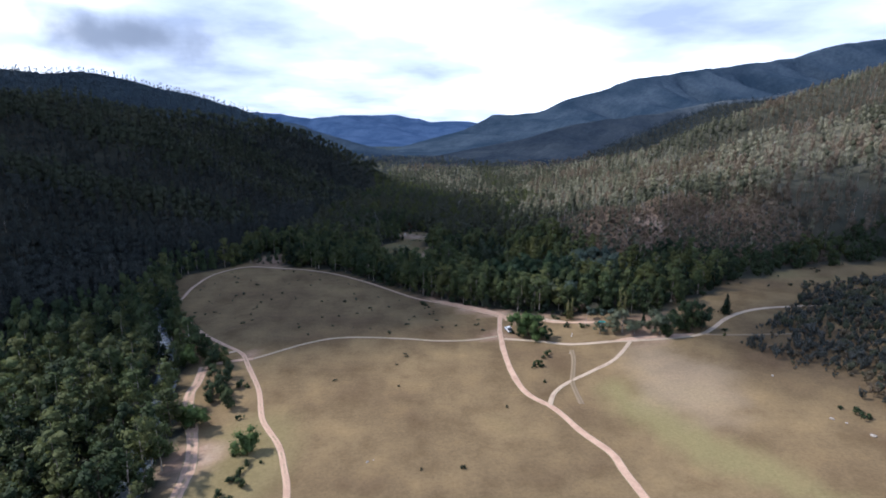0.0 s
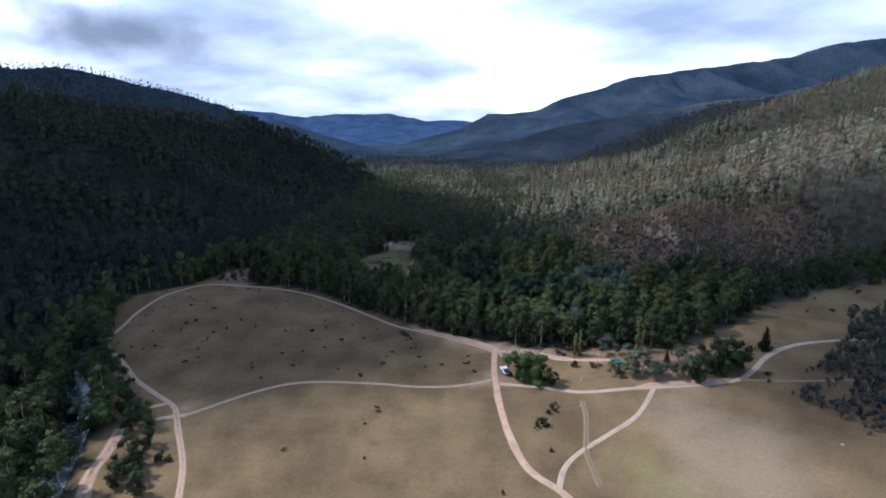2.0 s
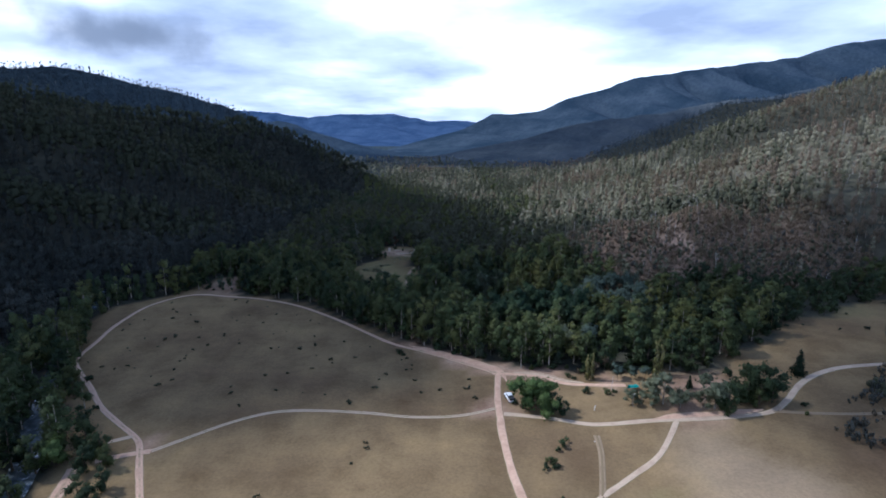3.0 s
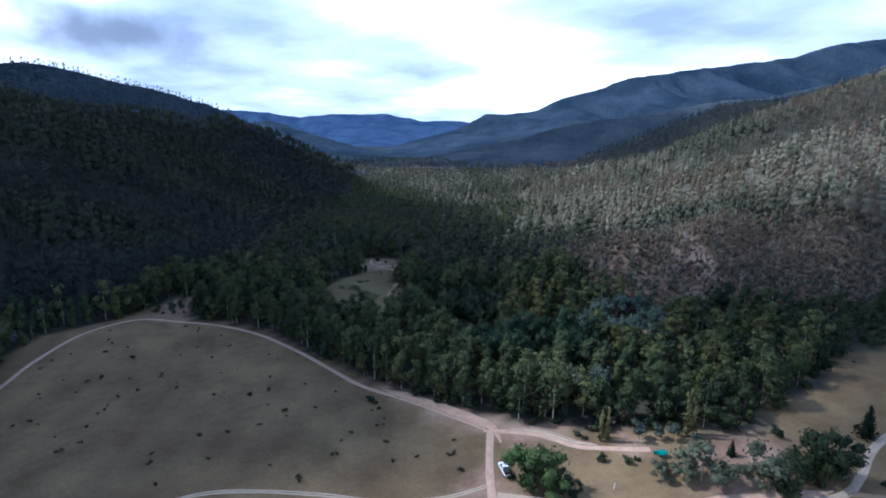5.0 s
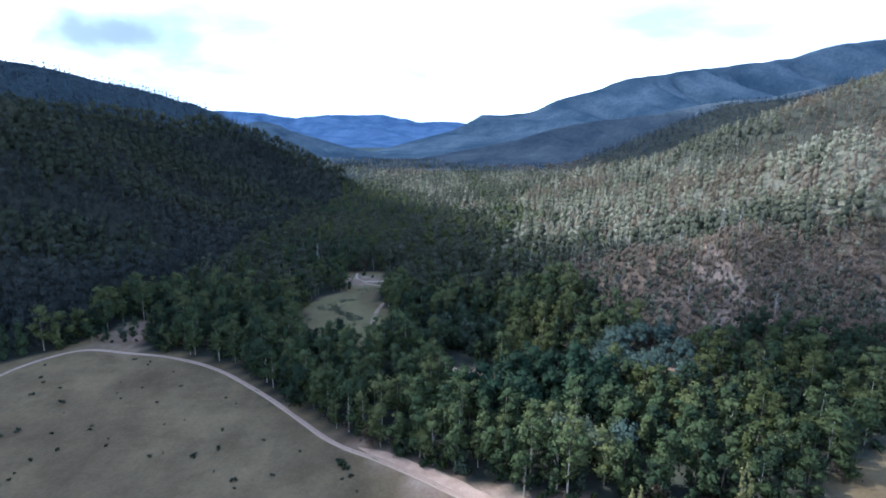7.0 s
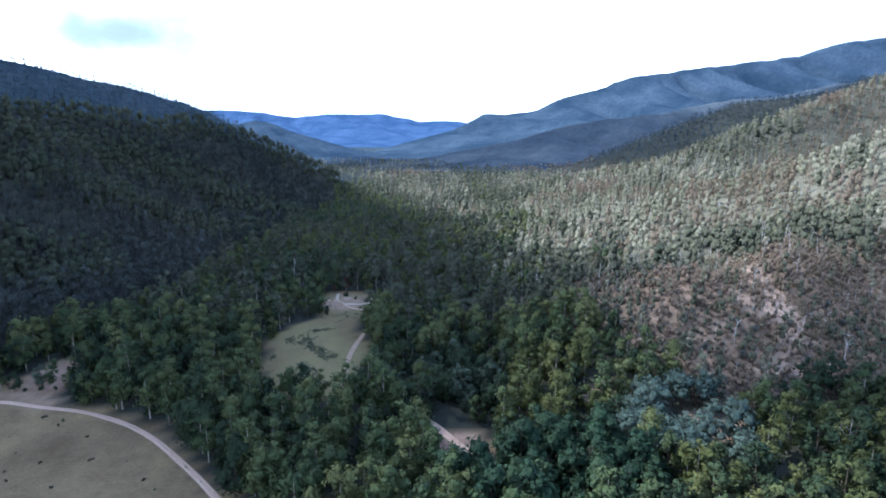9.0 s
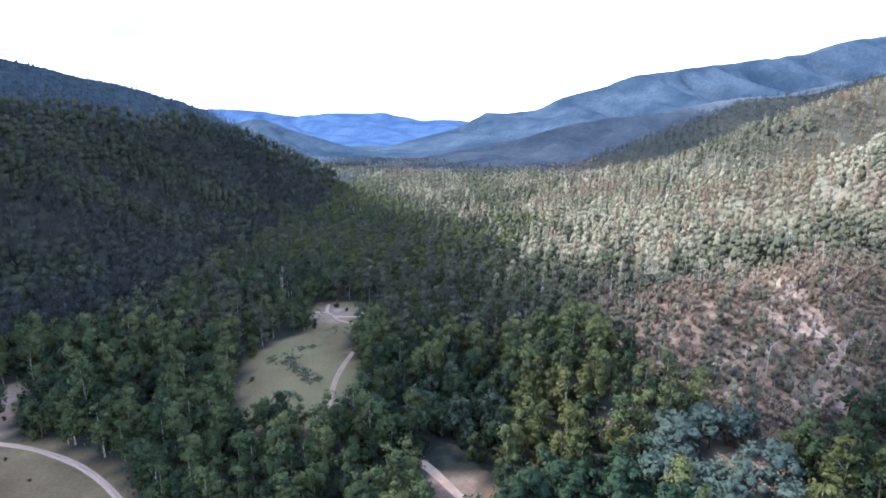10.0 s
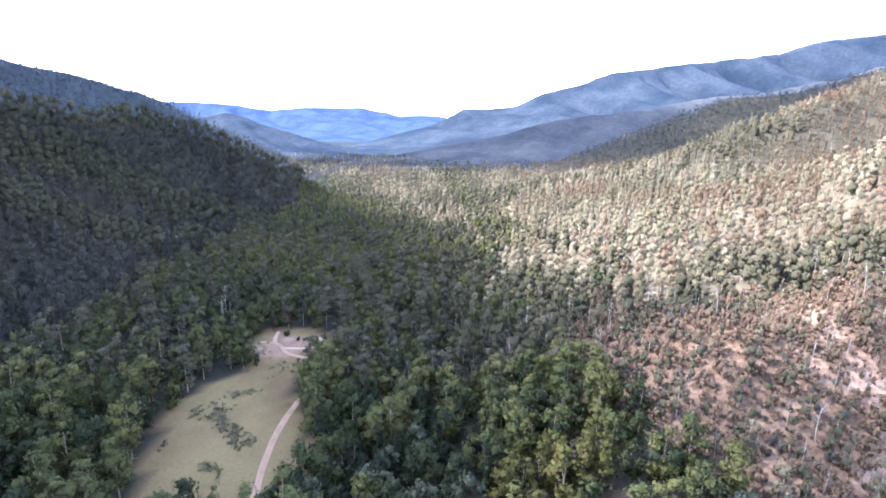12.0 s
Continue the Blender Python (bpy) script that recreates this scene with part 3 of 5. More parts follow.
def species(kind, rng, detail):
    """Foliage and wood of one plant about as tall as it is in the valley; detail scales the number of leaf clumps."""
    n = lambda c: max(7, int(c * detail * (0.96 if detail > 0.9 else 0.9 if detail > 0.2 else 0.40)))
    k = min(detail ** -0.38, 3.1) if detail < 0.9 else 1.08
    full = detail > 0.9 and kind in ("dense", "broad", "olive", "bush", "cypress", "shrub")
    kind = "round" if kind == "dense" else kind
    if kind == "gum":
        h = rng.uniform(13, 17)
        lb = gum_lobes(rng, h, 0.20, 11, 0.24)
        return foliage(rng, lb, n(426), 0.43 * k, 0.5, detail, full), trunk_and_limbs(rng, h, lb, 0.22, 6 if detail > 0.5 else 3, 7 if detail > 0.5 else 0)
    if kind == "round":
        h = rng.uniform(10, 14)
        lb = []
        for i in range(11):
            f = i / 10
            a, r = rng.uniform(0, 6.28), h * 0.24 * math.sqrt(max(0.05, 1 - (1.7 * f - 0.75) ** 2)) * rng.uniform(0.6, 1.1)
            z = h * rng.uniform(0.12, 0.2) * (1.1 - 0.3 * f)
            lb.append((r * math.cos(a), r * math.sin(a), h * (0.16 + 0.70 * f), z, z, z * 0.95))
        return foliage(rng, lb, n(440), 0.43 * k, 0.5, detail, full), trunk_and_limbs(rng, h * 0.9, lb, 0.22, 6 if detail > 0.5 else 3, 5 if detail > 0.5 else 0)
    if kind == "olive":
        h = rng.uniform(7, 9)
        lb = [(rng.normal() * h * 0.24, rng.normal() * h * 0.24, h * rng.uniform(0.3, 0.82), h * 0.21, h * 0.21, h * 0.18) for _ in range(13)]
        return foliage(rng, lb, n(426), 0.30 * k, 0.75, detail, full), trunk_and_limbs(rng, h * 0.85, lb, 0.2, 6, 7)
    if kind == "bush":
        h = rng.uniform(2.6, 3.6)
        lb = [(rng.normal() * h * 0.26, rng.normal() * h * 0.26, h * rng.uniform(0.25, 0.72), h * 0.27, h * 0.27, h * 0.25) for _ in range(7)]
        return foliage(rng, lb, n(206), 0.22 * k, 0.7, detail, full), trunk_and_limbs(rng, h * 0.7, lb, 0.07, 5, 4)
    if kind == "slope":
        h = rng.uniform(9, 13)
        lb = gum_lobes(rng, h, 0.2, 9, 0.28)
        return foliage(rng, lb, n(288), 0.40 * k, 0.8, detail, full), trunk_and_limbs(rng, h, lb, 0.20, 6 if detail > 0.5 else 3, 5 if detail > 0.5 else 0)
    if kind == "pine":
        h = rng.uniform(12, 16)
        lb = []
        for i in range(11):
            f = i / 10
            a, r = rng.uniform(0, 6.28), h * 0.13 * (1 - 0.8 * f)
            s = h * (0.15 - 0.10 * f)
            lb.append((r * math.cos(a), r * math.sin(a), h * (0.18 + 0.78 * f), s, s, s * 0.95))
        return foliage(rng, lb, n(357), 0.48 * k, 0.5, detail, full), trunk_and_limbs(rng, h, [], 0.26, 6 if detail > 0.5 else 3, 0)
    if kind == "wattle":
        h = rng.uniform(7.5, 10)
        lb = [(rng.normal() * h * 0.2, rng.normal() * h * 0.2, h * rng.uniform(0.4, 0.8), h * 0.2, h * 0.2, h * 0.19) for _ in range(11)]
        return foliage(rng, lb, n(330), 0.38 * k, 0.5, detail, full), trunk_and_limbs(rng, h * 0.8, lb, 0.16, 6 if detail > 0.5 else 3, 5 if detail > 0.5 else 0)
    if kind == "broad":
        h = rng.uniform(9.5, 10.5)
        lb = [(rng.normal() * h * 0.20, rng.normal() * h * 0.20, h * rng.uniform(0.14, 0.80), h * 0.22, h * 0.22, h * 0.19) for _ in range(17)]
        return foliage(rng, lb, n(756), 0.36 * k, 0.5, detail, full), trunk_and_limbs(rng, h * 0.8, lb, 0.3, 7, 6)
    if kind == "poplar":
        h = rng.uniform(11, 14)
        lb = [(rng.normal() * 0.25, rng.normal() * 0.25, h * (0.1 + 0.86 * i / 9), h * 0.075 * (1.15 - 0.75 * i / 9), h * 0.075 * (1.15 - 0.75 * i / 9), h * 0.09) for i in range(10)]
        return foliage(rng, lb, n(330), 0.34 * k, 0.5, detail, full), trunk_and_limbs(rng, h, [], 0.18, 6, 0)
    if kind == "cypress":
        h = rng.uniform(6.5, 7.5)
        lb = [(0, 0, h * (0.08 + 0.84 * i / 9), h * 0.26 * (1.05 - 0.92 * i / 9), h * 0.26 * (1.05 - 0.92 * i / 9), h * 0.10) for i in range(10)]
        return foliage(rng, lb, n(426), 0.26 * k, 0.4, detail, full), trunk_and_limbs(rng, h * 0.8, [], 0.16, 6, 0)
    if kind == "scrub":
        h = rng.uniform(3.2, 5.0)
        lb = [(rng.normal() * h * 0.24, rng.normal() * h * 0.24, h * rng.uniform(0.35, 0.8), h * 0.22, h * 0.22, h * 0.2) for _ in range(7)]
        return foliage(rng, lb, n(157), 0.26 * k, 0.8, detail, full), trunk_and_limbs(rng, h * 0.8, lb, 0.07, 4 if detail > 0.5 else 3, 5 if detail > 0.5 else 0)
    h = rng.uniform(0.9, 1.5)
    lb = [(rng.normal() * h * 0.3, rng.normal() * h * 0.3, h * rng.uniform(0.3, 0.65), h * 0.35, h * 0.35, h * 0.32) for _ in range(5)]
    return foliage(rng, lb, n(75), 0.16 * k, 0.7, detail, full), trunk_and_limbs(rng, h * 0.6, [], 0.05, 4, 0)


def dead_tree_wood(rng, h, sides=5, limbs=7):
    lean = rng.normal(size=2) * 0.05 * h
    pts = [(lean[0] * f, lean[1] * f + 0.2 * math.sin(4 * f), h * f) for f in (-0.02, 0.05, 0.3, 0.6, 0.85, 1.0)]
    r0 = 0.010 * h
    if sides == 3:
        r0, pts = 0.009 * h, [pts[0], pts[2], pts[5]]
        pieces = [tube(pts, [r0 * 1.2, r0 * 0.8, r0 * 0.2], 3)]
    else:
        pieces = [tube(pts, [r0 * 1.3, r0, r0 * 0.8, r0 * 0.55, r0 * 0.35, r0 * 0.1], sides)]
    for i in range(limbs):
        f = rng.uniform(0.35, 0.9)
        a = np.array([lean[0] * f, lean[1] * f + 0.2 * math.sin(4 * f), h * f])
        t = rng.uniform(0, 6.28)
        l = h * rng.uniform(0.14, 0.30) * (1.2 - 0.6 * f)
        b = a + np.array([l * math.cos(t), l * math.sin(t), l * rng.uniform(0.6, 1.2)])
        pieces.append(tube([a, (a + b) / 2 + [0, 0, -0.05 * l], b], [r0 * 0.5, r0 * 0.35, r0 * 0.1], max(3, sides - 1)))
    return join(pieces)


def part(name, me, parent, label=""):
    ob = new(name, me)
    ob.parent = parent
    return tagged(ob, label) if label else ob


# ---- ground, tracks and river ----


def build_ground():
    nx, ny = len(GX), len(GY)
    X, Y = np.meshgrid(GX, GY, indexing="ij")
    idx = np.arange(nx * ny).reshape(nx, ny)
    quads = np.stack([idx[:-1, :-1], idx[1:, :-1], idx[1:, 1:], idx[:-1, 1:]], -1).reshape(-1, 4)
    x, y = X.ravel(), Y.ravel()
    # river bed
    z = GZ.ravel() - 1.0 * (1 - step(away(RIVER, x, y), 2.0, 6.0))
    opened = open_land(x, y)
    burnt = burnt_ground(x, y)
    bare = np.zeros(len(x))
    for cx, cy, r in ((74, 187, 8), (-2, 236, 7), (6, 231, 8), (13, 226, 8), (21, 219, 9), (30, 214, 8), (20, 191, 7), (-69, 171, 6), (72, 185, 7), (20, 276, 12), (-100, 313, 22), (84, 279, 12), (62, 299, 8), (-30, 392, 14), (80, 201, 16), (35, 223, 16), (-8, 243, 9), (-62, 110, 10), (58, 207, 6)):
        bare = np.maximum(bare, 0.75 * (1 - step(np.hypot(x - cx, y - cy) + 6 * fbm(x, y, 9, 2, 31), 0.35 * r, r)))
    swale = (1 - step(away(SWALE, x, y) + 4 * fbm(x, y, 12, 2, 41), 1.5, 8)) * 0.85
    swale = np.maximum(swale, 0.55 * (1 - step(np.hypot((x + 50) / 14, (y - 112) / 26), 0.6, 1.1)))
    swale = np.maximum(swale, 0.5 * (1 - step(np.hypot((x - 155) / 30, (y - 262) / 14), 0.5, 1.1)))
    pale = 0.28 * (1 - step(np.hypot((x - 72) / 18, (y - 150) / 30) + 0.4 * fbm(x, y, 14, 3, 51), 0.45, 1.05))
    # far ground and the left spur's back take the haze-tinted tree cover
    hazy_canopy = np.maximum(step(y, 1150, 1400), step(-x, 100, 160) * step(y - 870 - (x + 140), -30, 30))
    glade = inside(GLADE, x, y) | inside(GLADE_FAR, x, y)
    swale = np.maximum(swale, glade * np.clip(0.45 + 0.7 * fbm(x, y, 16, 3, 43), 0, 1))
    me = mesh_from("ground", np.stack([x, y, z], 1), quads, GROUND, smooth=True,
                   attrs={"cover": (~opened).astype(float), "burnt": burnt, "bare": bare, "swale": swale, "pale": pale, "hazy_canopy": hazy_canopy, "sandy": sandy_ground(x, y), "straw": step(x + 30 * fbm(x, y, 60, 3, 15), 50, 90) * (1 - 0.75 * step(y, 560, 720)) * (0.25 + 0.75 * step(y, 300, 390))})
    tagged(new("ground", me), "valley floor of dry tan grass and leaf litter between wooded slopes", "ground", kind="structure")


def build_track(name, line, width, mat, label, middle=0.0, lift=0.0):
    pts = spline(line, 1.2)
    tang = np.gradient(pts, axis=0)
    tang /= np.linalg.norm(tang, axis=1)[:, None] + 1e-9
    side = np.stack([-tang[:, 1], tang[:, 0]], 1)
    across = np.array([-1.25, -1.0, -0.62, -0.30, 0.0, 0.30, 0.62, 1.0, 1.25])
    rise = np.array([-0.10, 0.045, 0.03, 0.06, 0.085, 0.06, 0.03, 0.045, -0.10])
    verge = np.array([1.0, 0.62, 0.0, 0.2 + middle * 0.4, middle, 0.2 + middle * 0.4, 0.0, 0.62, 1.0])
    s = np.arange(len(pts)) * 1.2
    verts, v_attr = [], []
    for a, r, g in zip(across, rise, verge):
        w = width / 2 * (1 + 0.22 * fbm(s, 0 * s + a * 9, 7, 2, 61))
        if lift < 0:
            # worn ground that tapers out at both ends
            w = w * (0.12 + 0.88 * step(np.minimum(s, s[-1] - s), 0, 9)) * (1 + 0.3 * fbm(s, 0 * s + np.sign(a), 5, 2, 63))
        xy = pts + side * (a * w)[:, None]
        verts.append(np.column_stack([xy, ground_z(xy[:, 0], xy[:, 1]) + r + lift]))
        v_attr.append(np.full(len(pts), g))
    n, k = len(pts), len(across)
    idx = np.arange(n * k).reshape(k, n)
    quads = np.stack([idx[:-1, :-1], idx[:-1, 1:], idx[1:, 1:], idx[1:, :-1]], -1).reshape(-1, 4)
    quads = quads[:, ::-1]
    me = mesh_from(name, np.concatenate(verts), quads, mat, smooth=True, attrs={"verge": np.concatenate(v_attr)})
    tagged(new(name, me), label, "dirt track", kind="structure")


def build_river():
    m, nt, b = node_material("river_water", 0.08)
    n = noise_node(nt, 0.5, 5, 0.7)
    nt.links.new(ramp_node(nt, n, [(0.45, (0.06, 0.075, 0.080)), (0.60, (0.13, 0.15, 0.165)), (0.70, (0.6, 0.63, 0.65))]), b.inputs["Base Color"])
    b.inputs["Specular IOR Level"].default_value = 0.5
    bump_node(nt, b, n, 0.5, 0.2)
    pts = spline(RIVER, 2.5)
    tang = np.gradient(pts, axis=0)
    tang /= np.linalg.norm(tang, axis=1)[:, None] + 1e-9
    side = np.stack([-tang[:, 1], tang[:, 0]], 1)
    verts = []
    for a in np.linspace(-3.2, 3.2, 7):
        xy = pts + side * a
        verts.append(np.column_stack([xy, ground_z(pts[:, 0], pts[:, 1]) - 0.35 + 0.03 * fbm(xy[:, 0], xy[:, 1], 2.0, 2, 71)]))
    idx = np.arange(7 * len(pts)).reshape(7, len(pts))
    quads = np.stack([idx[:-1, :-1], idx[1:, :-1], idx[1:, 1:], idx[:-1, 1:]], -1).reshape(-1, 4)
    me = mesh_from("river", np.concatenate(verts), quads, m, smooth=True)
    tagged(new("river", me), "shallow bluish river with white riffles below trees", "water", kind="structure")


build_ground()
build_track("junction_apron", [(-9, 237.5), (-1, 233), (6, 229), (13, 224), (20, 218.5), (23, 214), (24, 209)], 4.2, TRACK, "wide worn pink sandy ground where tracks meet", 0.1, -0.03)
build_track("camp_apron", [(27, 215.6), (34, 213.6), (41, 209.6), (48, 207.4)], 4.5, TRACK_FAINT, "worn sandy ground beside the camp track", 0.2, -0.035)
build_track("right_apron", [(60, 184.2), (68, 184.6), (76, 184.4), (84, 184.8), (91, 185.6)], 5.0, TRACK, "worn pink ground below the camp trees", 0.3, -0.03)
build_track("main_track", MAIN_TRACK, 2.1, TRACK, "pinkish sandy dirt track across dry grass", 0.15)
build_track("left_track", LEFT_TRACK, 1.6, TRACK, "pinkish two-wheel dirt track beside the river trees", 0.45)
build_track("cross_track", CROSS_TRACK, 1.35, TRACK_FAINT, "pale two-wheel grass track across the meadow", 0.6)
build_track("right_track", RIGHT_TRACK, 1.9, TRACK_FAINT, "pale sandy track past the camp trees", 0.3)
build_track("link_track", LINK_TRACK, 1.5, TRACK_FAINT, "pale worn short cut between two tracks", 0.3)
build_track("camp_track", CAMP_TRACK, 2.0, TRACK, "pink sandy track to the camp clearing", 0.15)
build_track("river_track", RIVER_TRACK, 3.0, TRACK, "pink bare two-wheel track along the river", 0.5)
build_track("glade_track", GLADE_TRACK, 1.9, TRACK_SHADED, "pink sandy track at the edge of a glade", 0.1)
build_track("far_loop_track", FAR_LOOP, 1.9, TRACK_SHADED, "pale sandy loop track in a small clearing", 0.2)
build_track("far_link_track", FAR_LINK, 1.8, TRACK_FAINT, "pale narrow track across a small clearing", 0.2)
build_track("far_spur_track", [(-33, 393.5), (-34, 398), (-34.5, 404)], 1.6, TRACK_FAINT, "short pale track towards the russet trees", 0.2)
build_track("wood_track", WOOD_TRACK, 2.4, TRACK, "pink sandy track through an opening in the wood", 0.1)
build_track("faint_track", [(44.0, 178.0), (43.0, 170.0), (40.5, 160.0), (38.6, 152.0), (38.5, 140.0)], 1.5, TRACK_WORN, "faint wheel track through dry grass", 0.9)
build_track("east_track", [(93, 184.5), (101, 182.5), (110, 181), (122, 180), (131, 179.5)], 1.3, TRACK_WORN, "faint wheel track leaving the camp track eastwards", 0.6)
build_track("river_spur_track", [(-68.0, 170.0), (-73.0, 168.4), (-79.0, 165.5)], 2.0, TRACK, "short pale track down to the river", 0.3)
build_track("upper_spur_track", [(-76.0, 176.5), (-81.0, 173.5)], 1.6, TRACK_FAINT, "short pale track towards the river trees", 0.4)
build_river()

# ---- distant ranges ----


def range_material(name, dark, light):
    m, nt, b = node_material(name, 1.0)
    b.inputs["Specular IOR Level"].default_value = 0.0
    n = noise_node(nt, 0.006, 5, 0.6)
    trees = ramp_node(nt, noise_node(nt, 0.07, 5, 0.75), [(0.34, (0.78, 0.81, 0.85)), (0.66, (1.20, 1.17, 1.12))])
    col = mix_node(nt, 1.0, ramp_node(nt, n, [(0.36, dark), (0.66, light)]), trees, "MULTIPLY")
    nt.links.new(col, b.inputs["Base Color"])
    bump_node(nt, b, noise_node(nt, 0.06, 4, 0.6), 0.5, 8.0)
    return m


def build_range(name, crest, foot_y, back, mat, label, seed, gully):
    """A wooded range: crest as (x, y, z), falling to foot_y in front."""
    c = np.array(crest, float)
    n = int(abs(c[-1, 0] - c[0, 0]) / 11) + 2
    xs = np.linspace(c[0, 0], c[-1, 0], n)
    cy, cz = np.interp(xs, c[:, 0], c[:, 1]), np.interp(xs, c[:, 0], c[:, 2])
    cz = cz + 9 * fbm(xs, 0 * xs, 120, 3, seed) * step(cz, 10, 90)
    f = np.concatenate([np.linspace(0, 1, 70), 1 + np.linspace(0.03, 0.5, 5)])
    F, XS = np.meshgrid(f, xs, indexing="ij")
    CY, CZ = np.broadcast_to(cy, F.shape), np.broadcast_to(cz, F.shape)
    Y = foot_y + (CY - foot_y) * np.minimum(F, 1) + back * np.maximum(F - 1, 0)
    prof = np.where(F <= 1, F ** 1.15, 1 - 1.2 * (F - 1))
    # rounded spurs run down from the crest and bend towards the valley, with gullies between them
    u = (XS + 0.55 * (Y - foot_y) + 0.5 * gully * fbm(XS, Y, 2.2 * gully, 2, seed + 5)) / gully
    main = np.abs(((u + 0.5) % 1) - 0.5) * 2
    side = np.abs(((2.7 * u + 1.3 * F + 0.3) % 1) - 0.5) * 2
    deep = (0.75 * main ** 1.4 + 0.30 * side ** 1.3) * (0.75 + 0.6 * vnoise(np.floor(u + 0.5), 0 * u, seed + 3))
    Z = CZ * prof * (1 - 0.72 * deep * np.clip(3.2 * F * (1 - F) + 0.25 * (1 - F), 0, 1) * (F < 1)) + 2.0 * vnoise(XS / 9, Y / 9, seed + 9) - 6
    idx = np.arange(F.size).reshape(F.shape)
    quads = np.stack([idx[:-1, :-1], idx[:-1, 1:], idx[1:, 1:], idx[1:, :-1]], -1).reshape(-1, 4)
    me = mesh_from(name, np.stack([XS.ravel(), Y.ravel(), Z.ravel()], 1), quads, mat, smooth=True)
    tagged(new(name, me), label, "mountain range", kind="structure")


# wooded ranges with the distance haze put into their base colour
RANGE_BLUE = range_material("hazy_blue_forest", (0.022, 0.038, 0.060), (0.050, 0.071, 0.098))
RANGE_NEAR = range_material("haze_grey_blue_forest", (0.040, 0.053, 0.068), (0.086, 0.100, 0.112))
RANGE_FAR = range_material("far_haze_blue_forest", (0.030, 0.058, 0.120), (0.052, 0.088, 0.165))
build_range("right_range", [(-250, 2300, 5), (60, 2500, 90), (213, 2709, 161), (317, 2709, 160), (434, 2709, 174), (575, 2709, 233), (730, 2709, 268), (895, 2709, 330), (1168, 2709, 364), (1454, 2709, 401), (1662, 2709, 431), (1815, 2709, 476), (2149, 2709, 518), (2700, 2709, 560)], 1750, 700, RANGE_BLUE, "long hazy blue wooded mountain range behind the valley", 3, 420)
build_range("far_range", [(-3000, 4300, 320), (-2517, 4459, 290), (-1937, 4459, 245), (-1389, 4459, 224), (-1134, 4459, 185), (-875, 4459, 210), (-442, 4459, 216), (-180, 4459, 165), (128, 4459, 160), (600, 4459, 121)], 2900, 250, RANGE_FAR, "faint haze-blue mountains closing the valley's end", 17, 600)
build_range("middle_range", [(-160, 1690, 0), (-51, 1709, 4), (81, 1709, 30), (229, 1709, 59), (375, 1709, 95), (503, 1709, 122), (591, 1709, 133), (690, 1709, 140), (808, 1709, 165), (1057, 1709, 196), (1308, 1709, 260), (1700, 1709, 290)], 1290, 300, RANGE_NEAR, "hazy grey-blue wooded foothills before the long range", 31, 240)
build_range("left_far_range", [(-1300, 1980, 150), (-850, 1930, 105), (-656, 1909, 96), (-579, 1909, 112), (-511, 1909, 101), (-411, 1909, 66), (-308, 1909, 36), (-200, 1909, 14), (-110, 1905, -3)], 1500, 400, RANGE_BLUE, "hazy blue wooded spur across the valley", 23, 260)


# ---- trees that can be told apart ----
rng = np.random.default_rng(7)


def plant(kind, name, leaf, bark, label, category, variants):
    made = []
    for _ in range(variants):
        (v, q), (tv, tq) = species(kind, rng, 1.0)
        crown = mesh_from("crown", v[:, :3], q, leaf, tone=np.full(len(v), 0.23), smooth=True, puff=v[:, 3:])
        trunk = mesh_from("trunk", tv, tq, bark, smooth=True)
        made.append((crown, trunk))

    def put(x, y, scale, turn, which, first=[]):
        key = which % variants
        z = float(ground_z(x, y)) - 0.05
        m = pose(x, y, z, 0, 0, turn) @ Matrix.Scale(scale, 4)
        root = tagged(new(name), label, category, category + "s of the valley")
        root.matrix_world = m
        part("trunk", made[key][1], root)
        part("crown", made[key][0], root)
        return root

    return put


put_gum = plant("gum", "gum_tree", GUM, PALE_BARK, "tall gum tree with pale trunk and open olive crown", "gum tree", 6)
put_pine = plant("pine", "pine_tree", PINE, DARK_BARK, "dark green dense conifer in the valley wood", "conifer", 4)
put_wattle = plant("wattle", "wattle_tree", WATTLE, DARK_BARK, "rounded blue-green wattle at the wood's edge", "wattle tree", 4)
put_golden = plant("gum", "olive_gum_tree", GOLDEN, PALE_BARK, "leafy olive-yellow gum tree in the valley wood", "gum tree", 4)
put_slate = plant("round", "slate_tree", SLATE, DARK_BARK, "rounded slate-green tree in the valley wood", "wood tree", 4)
put_deep = plant("dense", "deep_green_tree", DEEP, DARK_BARK, "dense rounded deep blue-green tree in the wood", "wood tree", 4)
put_grey = plant("broad", "grey_green_tree", CAMP, PALE_BARK, "large soft grey-green tree before the wood", "tree", 2)
put_broad = plant("broad", "broadleaf_tree", BROAD, DARK_BARK, "wide bright green tree beside the dirt track", "broadleaf tree", 2)
put_poplar = plant("poplar", "poplar_tree", POPLAR, PALE_BARK, "slender yellowing poplar at the camp", "poplar", 3)
put_cypress = plant("cypress", "cypress_tree", PINE, DARK_BARK, "dark narrow cypress standing in dry grass", "cypress", 2)
put_scrub = plant("scrub", "scrub_bush", SCRUB, DARK_BARK, "dry grey-brown bush on the slope's foot", "bush", 4)
put_round = plant("round", "wood_tree", ROUND, DARK_BARK, "full rounded dark green tree in the valley wood", "wood tree", 5)
put_dense = plant("dense", "shade_tree", ROUND, DARK_BARK, "dense dark green tree standing in dry grass", "tree", 4)
put_olive = plant("olive", "camp_tree", CAMP, PALE_BARK, "open grey-green tree beside the camp track", "camp tree", 3)
put_bush = plant("bush", "bush", ROUND, DARK_BARK, "dense dark green bush standing in dry grass", "bush", 4)
put_russet = plant("slope", "russet_tree", RUSSET, DARK_BARK, "dying tree with russet brown leaves", "russet tree", 2)
